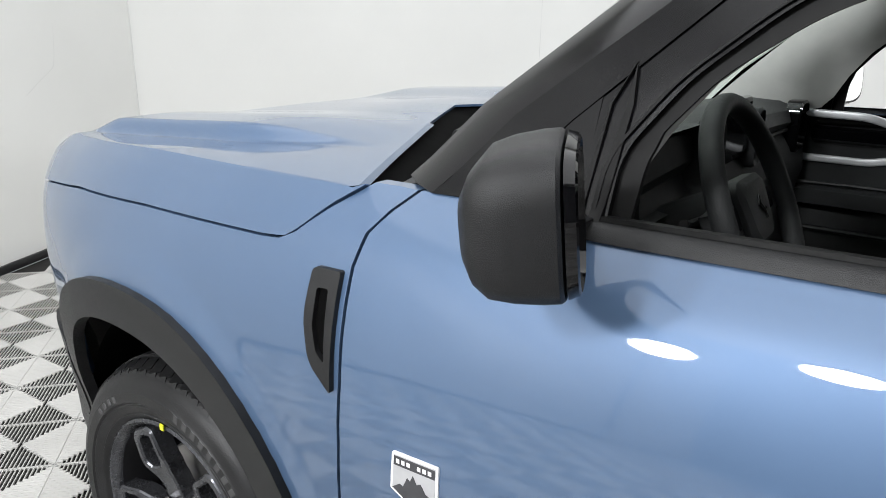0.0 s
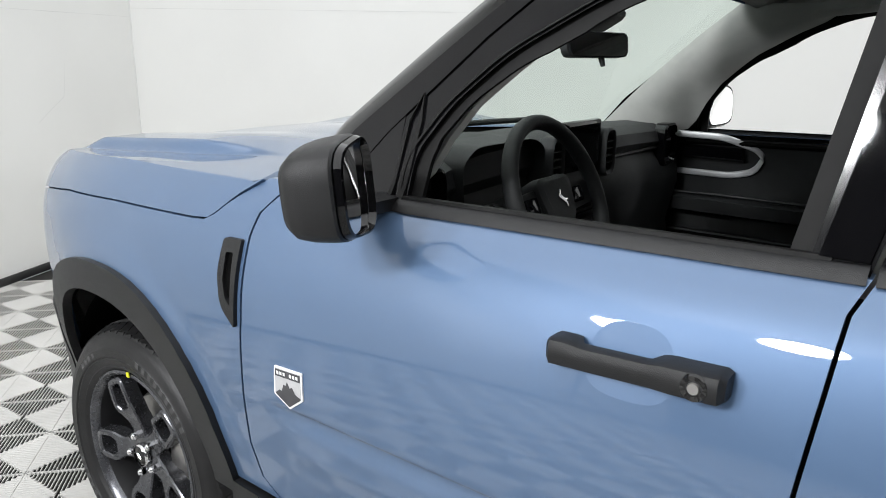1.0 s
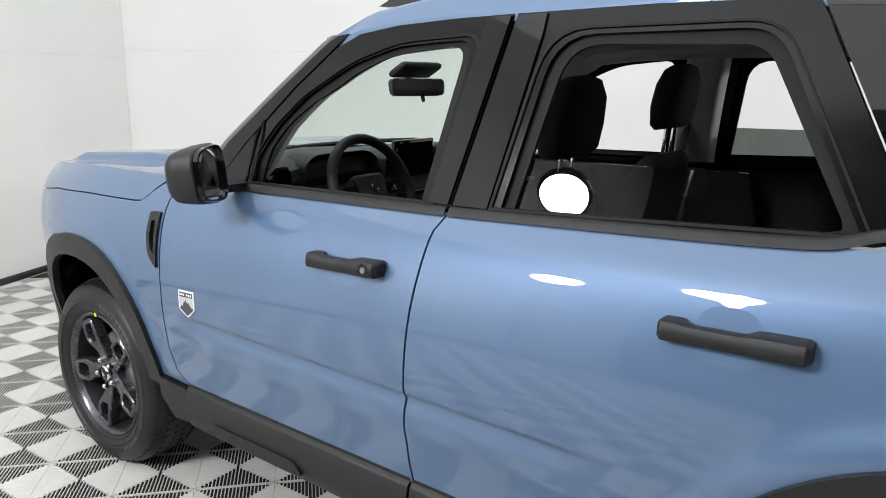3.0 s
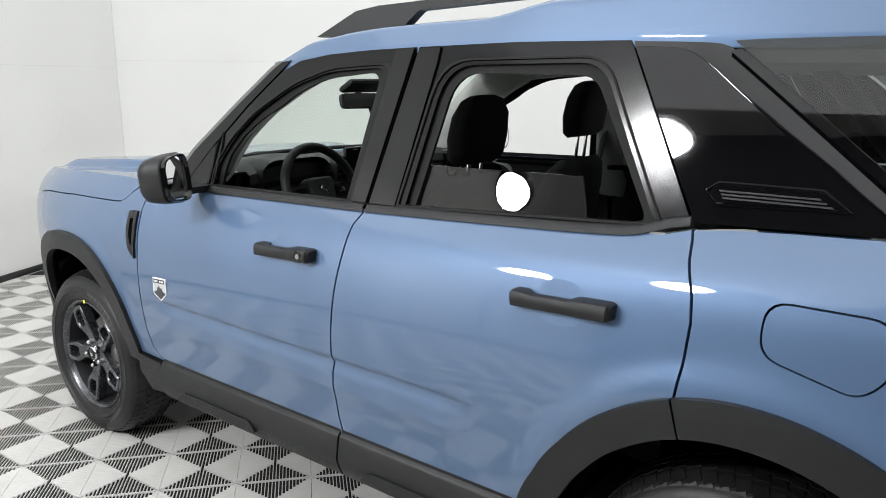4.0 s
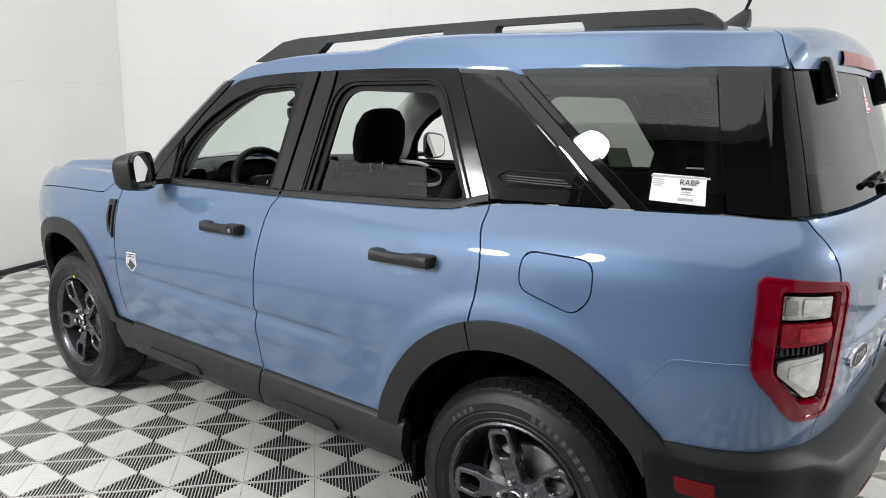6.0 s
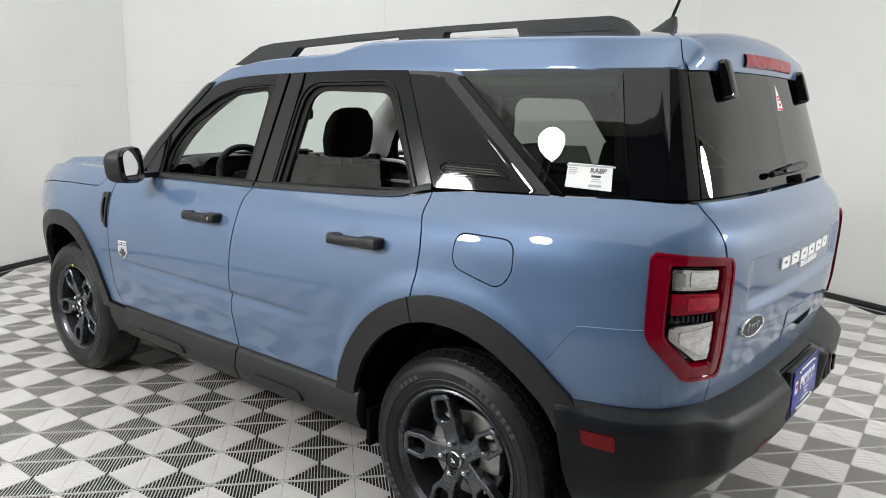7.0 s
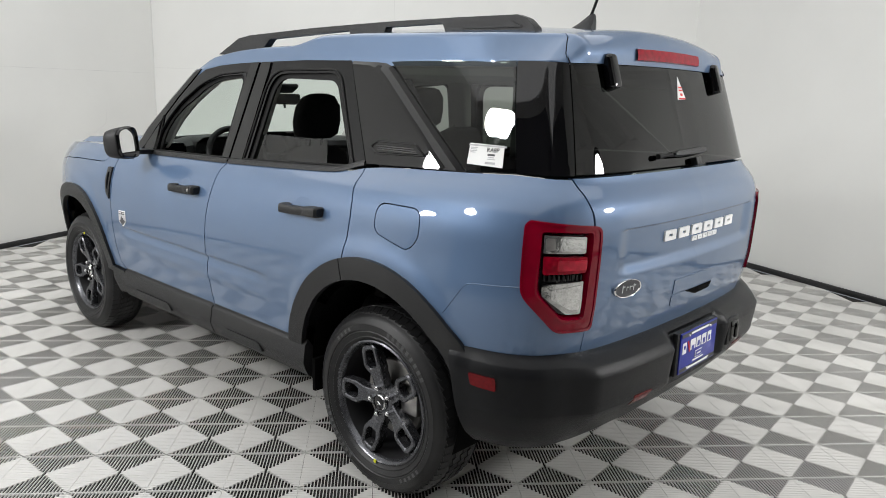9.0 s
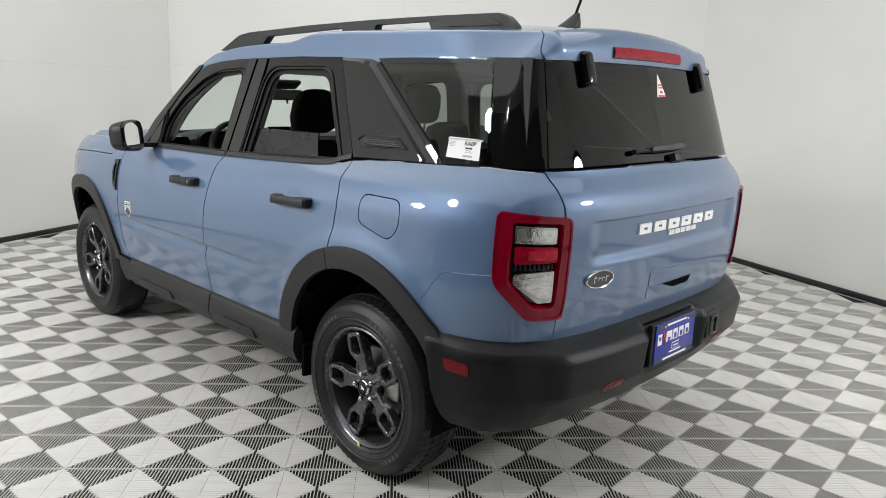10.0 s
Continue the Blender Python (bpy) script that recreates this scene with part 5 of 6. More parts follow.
pbar(0, 0.066, 0.30, 0.014, INK, 0.0036)
pbar(0, -0.066, 0.30, 0.014, INK, 0.0036)
pbar(0.0, 0.066, 0.15, 0.008, WHITE)
pbar(0.0, -0.066, 0.18, 0.008, WHITE)
pbar(-0.125, 0.018, 0.030, 0.042, WHITE)
pbar(-0.125, 0.022, 0.014, 0.014, BLUE, 0.0056)
pbar(-0.088, 0.018, 0.008, 0.05, REDINK, 0.0045, 0.4)
for k, w in enumerate((0.042, 0.036, 0.036, 0.032)):
    pbar(-0.055 + 0.047 * k, 0.020, w, 0.040, WHITE)
    pbar(-0.055 + 0.047 * k, 0.014 if k else 0.006, w * 0.45, 0.020, BLUE, 0.0056)
pbar(0.0, -0.026, 0.055, 0.026, WHITE)
pbar(0.0, -0.026, 0.048, 0.020, BLUE, 0.0056)
pbar(0.0, -0.026, 0.032, 0.006, WHITE, 0.0062)
pbar(0.0, -0.047, 0.09, 0.005, WHITE)
for y, z in ((-0.09, 0.062), (0.09, 0.062), (-0.09, -0.062), (0.09, -0.062)):
    b = bmesh.new()
    cyl(b, (PLX + 0.003, y, 0.592 + z), (PLX + 0.008, y, 0.592 + z), 0.005, 0.004, 10)
    part("plate_screw", b, CHROME, plate)
# plate plinth and tow socket
b = bmesh.new()
box(b, (3.486, 0.0, 0.590), (0.022, 0.335, 0.165), None, 0.006)
part("plate_plinth", b, CLAD, rb)
b = bmesh.new()
box(b, (3.502, 0.30, 0.590), (0.03, 0.105, 0.115), None, 0.010)
part("socket_surround", b, CLAD, rb)
b = bmesh.new()
box(b, (3.516, 0.30, 0.590), (0.014, 0.07, 0.085), None, 0.006)
box(b, (3.524, 0.31, 0.590), (0.012, 0.022, 0.06), None, 0.004)
part("towing_socket", b, GLOSS, rb, "black towing socket cover")
# reflectors
RF = rounded([(3.148, 0.622), (3.238, 0.622), (3.241, 0.580), (3.156, 0.583)], 0.006)
mirrored(part("side_reflector", panel(RF, [], bumper_map, 0.01, 0.02, proud=0.004), REFLECTOR, CAR, "red side reflector"))
LR = rounded([(sw(0.450), 0.522), (sw(0.345), 0.520), (sw(0.345), 0.482), (sw(0.450), 0.480)], 0.004)
mirrored(part("low_reflector", panel(LR, [], bumper_map, 0.01, 0.02, proud=0.0025), REFLECTOR, CAR, "red bumper reflector"))

# splash flap behind the front wheel and wheel arch lining edge
b = bmesh.new()
box(b, (2.30, -0.80, 0.36), (0.02, 0.16, 0.14), None, 0.006)
mirrored(part("mud_flap", b, DARK, CAR))

# raised bars standing for the tyre lettering
# lighter than the tyre so that the bars stand out
TYREMARK = mat("worn_rubber", (0.05, 0.05, 0.051), 0.5, 0, 0.2, 40)
for wroot in (wf, wr):
    tyre = [c for c in wroot.children if c.name.startswith("tyre")][0]
    for base, n in ((35, 9), (200, 9), (120, 4), (300, 5)):
        for k in range(n):
            a = radians(base + 5.2 * k)
            bmt = bmesh.new()
            box(bmt, (0.294, -0.0055, 0), (0.020 if n > 5 else 0.014, 0.0026, 0.014), Matrix.Rotation(-a, 4, "Y"), 0.001, 1)
            part("sidewall_bar", bmt, TYREMARK, tyre)

# ---- cabin ----
def liner_pt(x, v):
    p = roof_pt(x, v * 0.94)
    return p + Vector((0, -p.y * 0.03, -0.035))


b = bmesh.new()
loft(b, [[liner_pt(1.02 + 0.06 * v * v + (3.14 - 1.02 - 0.06 * v * v) * i / 30, v) for v in np.linspace(-1, 1, 25)] for i in range(31)], closed=False, cap=False)
part("headliner", b, LINER, CAR, "grey fabric headliner")


def tube(name, pts, r, material, parent, seg=10, flat=1.0, label=""):
    b = bmesh.new()
    rings = []
    for i, p in enumerate(pts):
        p = Vector(p)
        t = (Vector(pts[min(i + 1, len(pts) - 1)]) - Vector(pts[max(i - 1, 0)])).normalized()
        s_ = t.cross(Vector((0, 0, 1)))
        s_ = s_.normalized() if s_.length > 0.1 else Vector((0, 1, 0))
        u = s_.cross(t).normalized()
        rings.append([p + s_ * (r * math.cos(2 * math.pi * k / seg)) + u * (r * flat * math.sin(2 * math.pi * k / seg)) for k in range(seg)])
    loft(b, rings)
    return part(name, b, material, parent, label)


for sgn in (-1, 1):
    b = bmesh.new()
    rows = []
    for t in np.linspace(0.0, 1.0, 14):
        z = 1.165 + 0.400 * t
        pu = float(np.interp(z, [1.153, 1.265, 1.42, 1.548, 1.567], [0.615, 0.72, 0.916, 1.085, 1.12]))
        wu = float(np.interp(z, [1.15, 1.235, 1.322, 1.405, 1.493, 1.545, 1.57], [0.866, 0.870, 0.933, 1.028, 1.185, 1.34, 1.40])) + 0.012
        c = surf(min(wu, pu + 0.21), z, 0.055)
        c = Vector((c.x, sgn * abs(c.y), c.z))
        a = screen_pt(sgn * 0.90, t, 0.020)
        m1, m2 = a.lerp(c, 0.3), a.lerp(c, 0.75)
        inn_ = Vector((0.02, -sgn * 0.035, -0.012))
        rows.append([a, a.lerp(c, 0.08) + inn_ * 0.5, m1 + inn_, m2 + inn_ * 0.8, c + inn_ * 0.3, c])
    loft(b, rows, closed=False, cap=False)
    part("a_pillar_trim", b, LINER, CAR, "pale grey pillar trim")
    b = bmesh.new()
    rings = []
    for u, z in ((1.60, 1.0), (1.615, 1.15), (1.64, 1.3), (1.665, 1.45), (1.69, 1.58)):
        ring = []
        for dx, d in rounded([(-0.085, 0.052), (0.085, 0.052), (0.065, 0.095), (-0.065, 0.095)], 0.015, 3):
            p = surf(u + dx, z, d)
            ring.append(Vector((p.x, sgn * abs(p.y), p.z)))
        rings.append(ring)
    loft(b, rings)
    part("b_pillar_trim", b, LINER, CAR, "pale grey pillar trim")
    tube("c_pillar_trim", [Vector((surf(u, z, 0.09).x, sgn * abs(surf(u, z, 0.09).y), z)) for u, z in ((2.72, 1.26), (2.66, 1.33), (2.56, 1.45), (2.45, 1.58))], 0.05, INTER, CAR, 12, 0.8, "dark pillar trim")
    tube("d_pillar_trim", [Vector((surf(u, z, 0.09).x, sgn * abs(surf(u, z, 0.09).y), z)) for u, z in ((3.18, 1.29), (3.17, 1.36), (3.15, 1.45), (3.12, 1.56))], 0.04, INTER, CAR, 12, 0.8, "dark pillar trim")
    tube("roof_side_trim", [Vector((surf(x, roof_side(x) - 0.01, 0.06).x, sgn * abs(surf(x, roof_side(x) - 0.01, 0.06).y), roof_side(x) - 0.026)) for x in np.linspace(1.1, 3.1, 14)], 0.042, LINER, CAR, 10, 1.0)

# door inner panels
def inner_door(pts, name):
    ob = part(name, panel(pts, [], lambda u, v, d: flank(u, v, 0.095 - d), 0.0, 0.06), INTER, CAR, "dark plastic inner door panel")
    return ob, mirrored(ob)


inner_door([(0.56, 0.5), (0.56, 1.14), (0.85, 1.138), (1.58, 1.152), (1.58, 0.5)], "inner_door_panel")
inner_door([(1.60, 0.5), (1.60, 1.152), (2.25, 1.18), (2.48, 1.20), (2.48, 0.9), (2.25, 0.75), (2.15, 0.5)], "inner_door_panel")
inner_door([(2.48, 0.95), (2.48, 1.225), (3.2, 1.245), (3.25, 0.95)], "inner_side_panel")
for pts in ([(0.84, 1.16), (1.57, 1.175)], [(1.61, 1.175), (2.2, 1.20)]):
    for sgn in (-1, 1):
        tube("door_sill_cap", [Vector((surf(u, z, 0.055).x, sgn * abs(surf(u, z, 0.055).y), z - 0.036)) for u, z in dense(pts, 0.1, False)], 0.026, DARK, CAR, 10, 0.4)


def right_door(x, z, d=0.1):
    p = flank(x, z, d)
    return Vector((p.x, -p.y, p.z))


# silver loop, grab and armrest on the passenger door
LOOP = [(0.72, 1.150), (0.97, 1.147), (1.070, 1.112), (1.090, 1.085), (1.058, 1.030), (0.98, 1.010), (0.76, 1.010)]
tube("door_trim_loop", [right_door(x, z, 0.102) for x, z in dense(rounded(LOOP, [0, 0.03, 0.02, 0.02, 0.03, 0.03, 0], 4), 0.02, False)], 0.005, SILVER, CAR, 8, 2.2, "silver trim loop on the inner door")
b = bmesh.new()
loft(b, [[right_door(0.83 + 0.2 * t, z, d) for z, d in ((1.06, 0.10), (1.11, 0.10), (1.105, 0.135), (1.075, 0.14))] for t in (0, 0.3, 0.7, 1)])
part("inner_handle", b, GLOSS, CAR, "black inner door pull")
b = bmesh.new()
loft(b, [[right_door(x, z, d) for z, d in ((0.86, 0.09), (0.93, 0.09), (0.935, 0.15), (0.925, 0.17), (0.88, 0.165))] for x in (0.72, 0.9, 1.2, 1.5)])
ar = part("armrest", b, INTER, CAR, "dark padded door armrest")
tube("armrest_line", [right_door(x, 0.945 - 0.05 * (x < 0.9) * (0.9 - x), 0.155) for x in np.linspace(0.72, 1.5, 8)], 0.006, CLAD, CAR, 8)
tube("map_pocket_line", [right_door(x, 0.80, 0.13) for x in np.linspace(0.72, 1.5, 8)], 0.008, CLAD, CAR, 8)

# dashboard
b = bmesh.new()
DP = [(0.40, 1.150), (0.52, 1.188), (0.64, 1.198), (0.73, 1.192), (0.775, 1.172), (0.785, 1.14), (0.765, 1.11), (0.79, 1.07), (0.80, 1.0), (0.77, 0.85), (0.80, 0.70), (0.45, 0.70)]
rings = []
for y in np.linspace(-0.74, 0.74, 31):
    k = 1 - 0.03 * (abs(y) / 0.74) ** 2
    hood_b = 0.022 * math.exp(-((y + 0.37) / 0.17) ** 4)
    rings.append([Vector((x + (0.10 * (abs(y) / 0.74) ** 2 if x < 0.6 else 0.02 * (abs(y) / 0.74) ** 2), y, z * k + (hood_b if z > 1.17 else 0) + 0.03 * (1 - k) / 0.03 * 0.6)) for x, z in DP])
loft(b, rings)
dash = part("dashboard", b, INTER, CAR, "dark moulded dashboard")
# instrument hood recess
b = bmesh.new()
loft(b, [[Vector((x, y, z)) for y, z in rounded([(-0.54, 1.075), (-0.215, 1.075), (-0.20, 1.185), (-0.26, 1.213), (-0.50, 1.213), (-0.55, 1.18)], 0.03, 4)] for x in (0.70, 0.80, 0.815)], cap=False)
cl = part("instrument_hood", b, INTER, dash)
b = bmesh.new()
bm_pts = rounded([(-0.54, 1.075), (-0.215, 1.075), (-0.20, 1.185), (-0.26, 1.213), (-0.50, 1.213), (-0.55, 1.18)], 0.03, 4)
b.faces.new([b.verts.new((0.735, y, z)) for y, z in bm_pts])
part("instrument_glass", b, SCREEN, dash, "dark instrument display")
b = bmesh.new()
box(b, (0.785, 0.03, 1.165), (0.022, 0.235, 0.135), Matrix.Identity(4), 0.008)
scr = part("centre_screen", b, GLOSS, dash, "dark centre touch screen")
b = bmesh.new()
box(b, (0.7975, 0.03, 1.168), (0.002, 0.205, 0.105))
part("screen_glass", b, SCREEN, scr)
for y in (-0.66, 0.645):
    b = bmesh.new()
    loft(b, [[Vector((x, y + a * 0.055 * s_, 1.115 + c * 0.07 * s_)) for a, c in rounded([(-1, -1), (1, -1), (1, 1), (-1, 1)], 0.5, 4)] for x, s_ in ((0.78, 1.0), (0.815, 1.0), (0.82, 0.9), (0.80, 0.82))])
    part("air_vent", b, GLOSS, dash, "black upright air vent")
for y in (-0.125, 0.185):
    b = bmesh.new()
    ring_ = rounded([(-1, -1), (1, -1), (1, 1), (-1, 1)], 0.7, 5)
    loft(b, [[Vector((x, y + a * 0.034 * s_, 1.135 + c * 0.068 * s_)) for a, c in ring_] for x, s_ in ((0.77, 1.0), (0.806, 1.0), (0.812, 0.92), (0.806, 0.78), (0.785, 0.74))])
    vent_ = part("centre_vent", b, INTER, dash, "dark upright centre air vent")
    for k in range(4):
        b = bmesh.new()
        box(b, (0.800, y, 1.105 + 0.02 * k), (0.012, 0.046, 0.004))
        part("vent_slat", b, CLAD, vent_)
for z_, x_ in ((1.108, 0.775),):
    tube("dash_ridge", [Vector((x_ + 0.02 * (y / 0.74) ** 2, y, z_)) for y in np.linspace(0.16, 0.70, 10)], 0.006, CLAD, dash, 8)
for sgn, l_ in ((-1, 0.13), (1, 0.12)):
    tube("column_stalk", [Vector((0.87, -0.365 + sgn * 0.05, 1.075)), Vector((0.875, -0.365 + sgn * (0.05 + l_ * 0.6), 1.085)), Vector((0.885, -0.365 + sgn * (0.05 + l_), 1.10))], 0.008, CLAD, dash, 8)
for k in range(4):
    b = bmesh.new()
    box(b, (0.80, 0.03, 1.03 - 0.028 * k), (0.014, 0.20 - 0.01 * k, 0.018), None, 0.004)
    part("control_strip", b, SCREEN, dash)
b = bmesh.new()
box(b, (0.95, 0, 0.78), (0.7, 0.22, 0.26), None, 0.03)
part("centre_console", b, INTER, CAR)
b = bmesh.new()
box(b, (1.7, 0, 0.46), (2.6, 1.5, 0.06))
part("carpet", b, FABRIC, CAR)
b = bmesh.new()
box(b, (0.42, 0, 0.8), (0.04, 1.5, 0.6))
part("firewall", b, DARK, CAR)

# steering wheel
SW = Matrix.Translation((0.925, -0.365, 1.092)) @ Matrix.Rotation(radians(24), 4, "Y").inverted() @ Matrix.Rotation(radians(90), 4, "Y")
b = bmesh.new()
rings = []
for k in range(56):
    a = 2 * math.pi * k / 56
    fl = 0.172 if math.sin(a) > -2 else 0.16
    ring = []
    for j in range(12):
        q = 2 * math.pi * j / 12
        rr = 0.175 + 0.0165 * math.cos(q)
        ring.append(SW @ Vector((rr * math.cos(a), rr * math.sin(a), 0.02 + 0.0185 * math.sin(q))))
    rings.append(ring)
rings.append(rings[0])
loft(b, rings, cap=False)
st = part("steering_wheel", b, INTER, CAR, "black leather-rimmed steering wheel")
b = bmesh.new()
loft(b, [[SW @ Vector((x * s_, y * s_, dz)) for x, y in rounded([(-0.055, -0.078), (0.06, -0.055), (0.06, 0.055), (-0.055, 0.078)], 0.03, 5)] for s_, dz in ((0.9, -0.03), (1.0, 0.0), (0.96, 0.018), (0.8, 0.026))])
part("airbag_cover", b, INTER, st)
for a0 in (90, 270, 0):
    b = bmesh.new()
    rm_ = SW @ Matrix.Rotation(radians(a0), 4, "Z")
    loft(b, [[rm_ @ Vector((r, w * c, -0.004 + 0.012 * d)) for c, d in ((-1, -1), (1, -1), (1, 1), (-1, 1))] for r, w in ((0.05, 0.035), (0.10, 0.030), (0.165, 0.026))])
    sp = part("wheel_spoke", b, INTER, st)
    if a0 != 0:
        b = bmesh.new()
        box(b, (0.10, 0, 0.011), (0.05, 0.035, 0.006), rm_, 0.004)
        part("spoke_buttons", b, SCREEN, st)
b = bmesh.new()
for c, s_, r in (((0.0, 0.0, 0.028), (0.030, 0.010, 0.003), 0.9), ((0.014, 0.012, 0.028), (0.014, 0.007, 0.003), 0.2), ((-0.012, -0.004, 0.028), (0.018, 0.006, 0.003), -0.5), ((0.004, 0.016, 0.028), (0.010, 0.005, 0.003), 1.4)):
    box(b, (0, 0, 0), s_, SW @ Matrix.Translation(c) @ Matrix.Rotation(r, 4, "Z"), 0.001, 1)
part("wheel_emblem", b, CHROME, st, "silver emblem")
b = bmesh.new()
cyl(b, SW @ Vector((0, 0, -0.03)), SW @ Vector((0.02, 0, -0.24)), 0.05, 0.06, 20)
cyl(b, SW @ Vector((0.03, 0.05, -0.08)), SW @ Vector((0.02, 0.16, -0.07)), 0.011, 0.014, 10)
part("steering_column", b, INTER, st)

# rear view mirror and sensor housing
b = bmesh.new()
mm = Matrix.Translation((0.83, 0.0, 1.425)) @ Matrix.Rotation(radians(-14), 4, "Z") @ Matrix.Rotation(radians(-8), 4, "Y")
loft(b, [[mm @ Vector((x, y * s_, z * s_)) for y, z in rounded([(-0.118, -0.030), (0.118, -0.030), (0.122, 0.032), (-0.122, 0.032)], 0.022, 4)] for x, s_ in ((-0.028, 0.7), (-0.012, 1.0), (0.010, 1.0), (0.012, 0.95))])
rv = part("rear_view_mirror", b, INTER, CAR, "black interior mirror on the windscreen")
b = bmesh.new()
b.faces.new([b.verts.new(mm @ Vector((0.0135, y * 0.93, z * 0.90))) for y, z in rounded([(-0.118, -0.030), (0.118, -0.030), (0.122, 0.032), (-0.122, 0.032)], 0.022, 4)])
part("mirror_glass", b, MIRROR, rv)
b = bmesh.new()
cyl(b, (0.80, 0, 1.43), (0.77, 0, 1.50), 0.012, 0.016, 12)
cyl(b, mm @ Vector((0, 0.02, -0.03)), mm @ Vector((0.005, 0.02, -0.052)), 0.008, 0.006, 8)
part("mirror_stem", b, INTER, rv)
b = bmesh.new()
box(b, (0, 0, 0), (0.09, 0.23, 0.030), Matrix.Translation((0.822, 0.0, 1.488)) @ Matrix.Rotation(radians(-30), 4, "Y"), 0.018)
part("sensor_housing", b, INTER, CAR)
b = bmesh.new()
box(b, (1.12, 0.0, 1.585), (0.20, 0.20, 0.045), None, 0.018)
part("overhead_console", b, LINER, CAR)
for y in (-0.36, 0.36):
    b = bmesh.new()
    box(b, (0, 0, 0), (0.16, 0.38, 0.016), Matrix.Translation((1.10, y, 1.605)) @ Matrix.Rotation(radians(-14), 4, "Y"), 0.006)
    part("sun_visor", b, LINER, CAR)


# seats
def cushion(b, sections, n=36, p=3.2):
    """Loft of superellipse slices: (centre, half across y, half thick, tilt axis)."""
    rings = []
    for (cx, cy, cz), hy, hx, ax in sections:
        ring = []
        for k in range(n):
            a = 2 * math.pi * k / n
            c, s_ = math.cos(a), math.sin(a)
            q = (abs(c) ** p + abs(s_) ** p) ** (-1 / p)
            ring.append(Vector((cx, cy + hy * q * c, cz)) + Vector(ax) * (hx * q * s_))
        rings.append(ring)
    loft(b, rings)


def front_seat(y, hz=0.0):
    b = bmesh.new()
    ax = (0.97, 0, 0.22)
    cushion(b, [((1.50, y, 0.62), 0.22, 0.06, ax), ((1.52, y, 0.72), 0.25, 0.085, ax), ((1.565, y, 0.92), 0.255, 0.08, ax), ((1.605, y, 1.08), 0.235, 0.07, ax), ((1.635, y, 1.18), 0.19, 0.055, ax), ((1.645, y, 1.215), 0.13, 0.035, ax)])
    s = part("front_seat", b, FABRIC, CAR, "black fabric front seat")
    b = bmesh.new()
    ax2 = (0, 0, 1)
    cushion(b, [((1.04, y, 0.60), 0.18, 0.05, ax2), ((1.10, y, 0.61), 0.24, 0.075, ax2), ((1.3, y, 0.60), 0.255, 0.08, ax2), ((1.54, y, 0.58), 0.25, 0.08, ax2)])
    part("seat_cushion", b, FABRIC, s)
    b = bmesh.new()
    ax = (0.97, 0, 0.15)
    cushion(b, [((1.655, y, 1.255 + hz), 0.085, 0.035, ax), ((1.66, y, 1.275 + hz), 0.118, 0.050, ax), ((1.665, y, 1.34 + hz), 0.128, 0.056, ax), ((1.675, y, 1.41 + hz), 0.118, 0.054, ax), ((1.68, y, 1.455 + hz), 0.085, 0.042, ax), ((1.68, y, 1.468 + hz), 0.05, 0.025, ax)])
    part("headrest", b, FABRIC, s, smooth=80)
    for dy in (-0.035, 0.035):
        b = bmesh.new()
        cyl(b, (1.648, y + dy, 1.18), (1.66, y + dy, 1.30 + hz), 0.0065, 0.0065, 10)
        part("headrest_post", b, CHROME, s)


front_seat(-0.37)
front_seat(0.37, 0.045)
b = bmesh.new()
ax = (0.95, 0, 0.3)
cushion(b, [((2.40, 0, 0.65), 0.62, 0.07, ax), ((2.44, 0, 0.8), 0.64, 0.08, ax), ((2.52, 0, 1.05), 0.64, 0.075, ax), ((2.56, 0, 1.16), 0.60, 0.05, ax)], 40, 5)
rs = part("rear_bench", b, FABRIC, CAR, "black fabric rear bench")
b = bmesh.new()
cushion(b, [((1.98, 0, 0.62), 0.60, 0.06, (0, 0, 1)), ((2.1, 0, 0.63), 0.64, 0.08, (0, 0, 1)), ((2.42, 0, 0.61), 0.64, 0.08, (0, 0, 1))], 40, 5)
part("seat_cushion", b, FABRIC, rs)
for y in (-0.36, 0.36):
    b = bmesh.new()
    ax = (0.97, 0, 0.15)
    cushion(b, [((2.57, y, 1.17), 0.09, 0.035, ax), ((2.575, y, 1.19), 0.118, 0.048, ax), ((2.585, y, 1.28), 0.12, 0.05, ax), ((2.59, y, 1.345), 0.10, 0.042, ax), ((2.59, y, 1.36), 0.06, 0.025, ax)])
    part("headrest", b, FABRIC, rs, smooth=80)
# belts
tube("seat_belt", [Vector((1.62, 0.70, 1.42)), Vector((1.60, 0.66, 1.2)), Vector((1.56, 0.62, 0.95))], 0.022, SEAL, CAR, 8, 0.15)
tube("seat_belt", [Vector((1.62, -0.70, 1.42)), Vector((1.60, -0.66, 1.2)), Vector((1.56, -0.62, 0.95))], 0.022, SEAL, CAR, 8, 0.15)


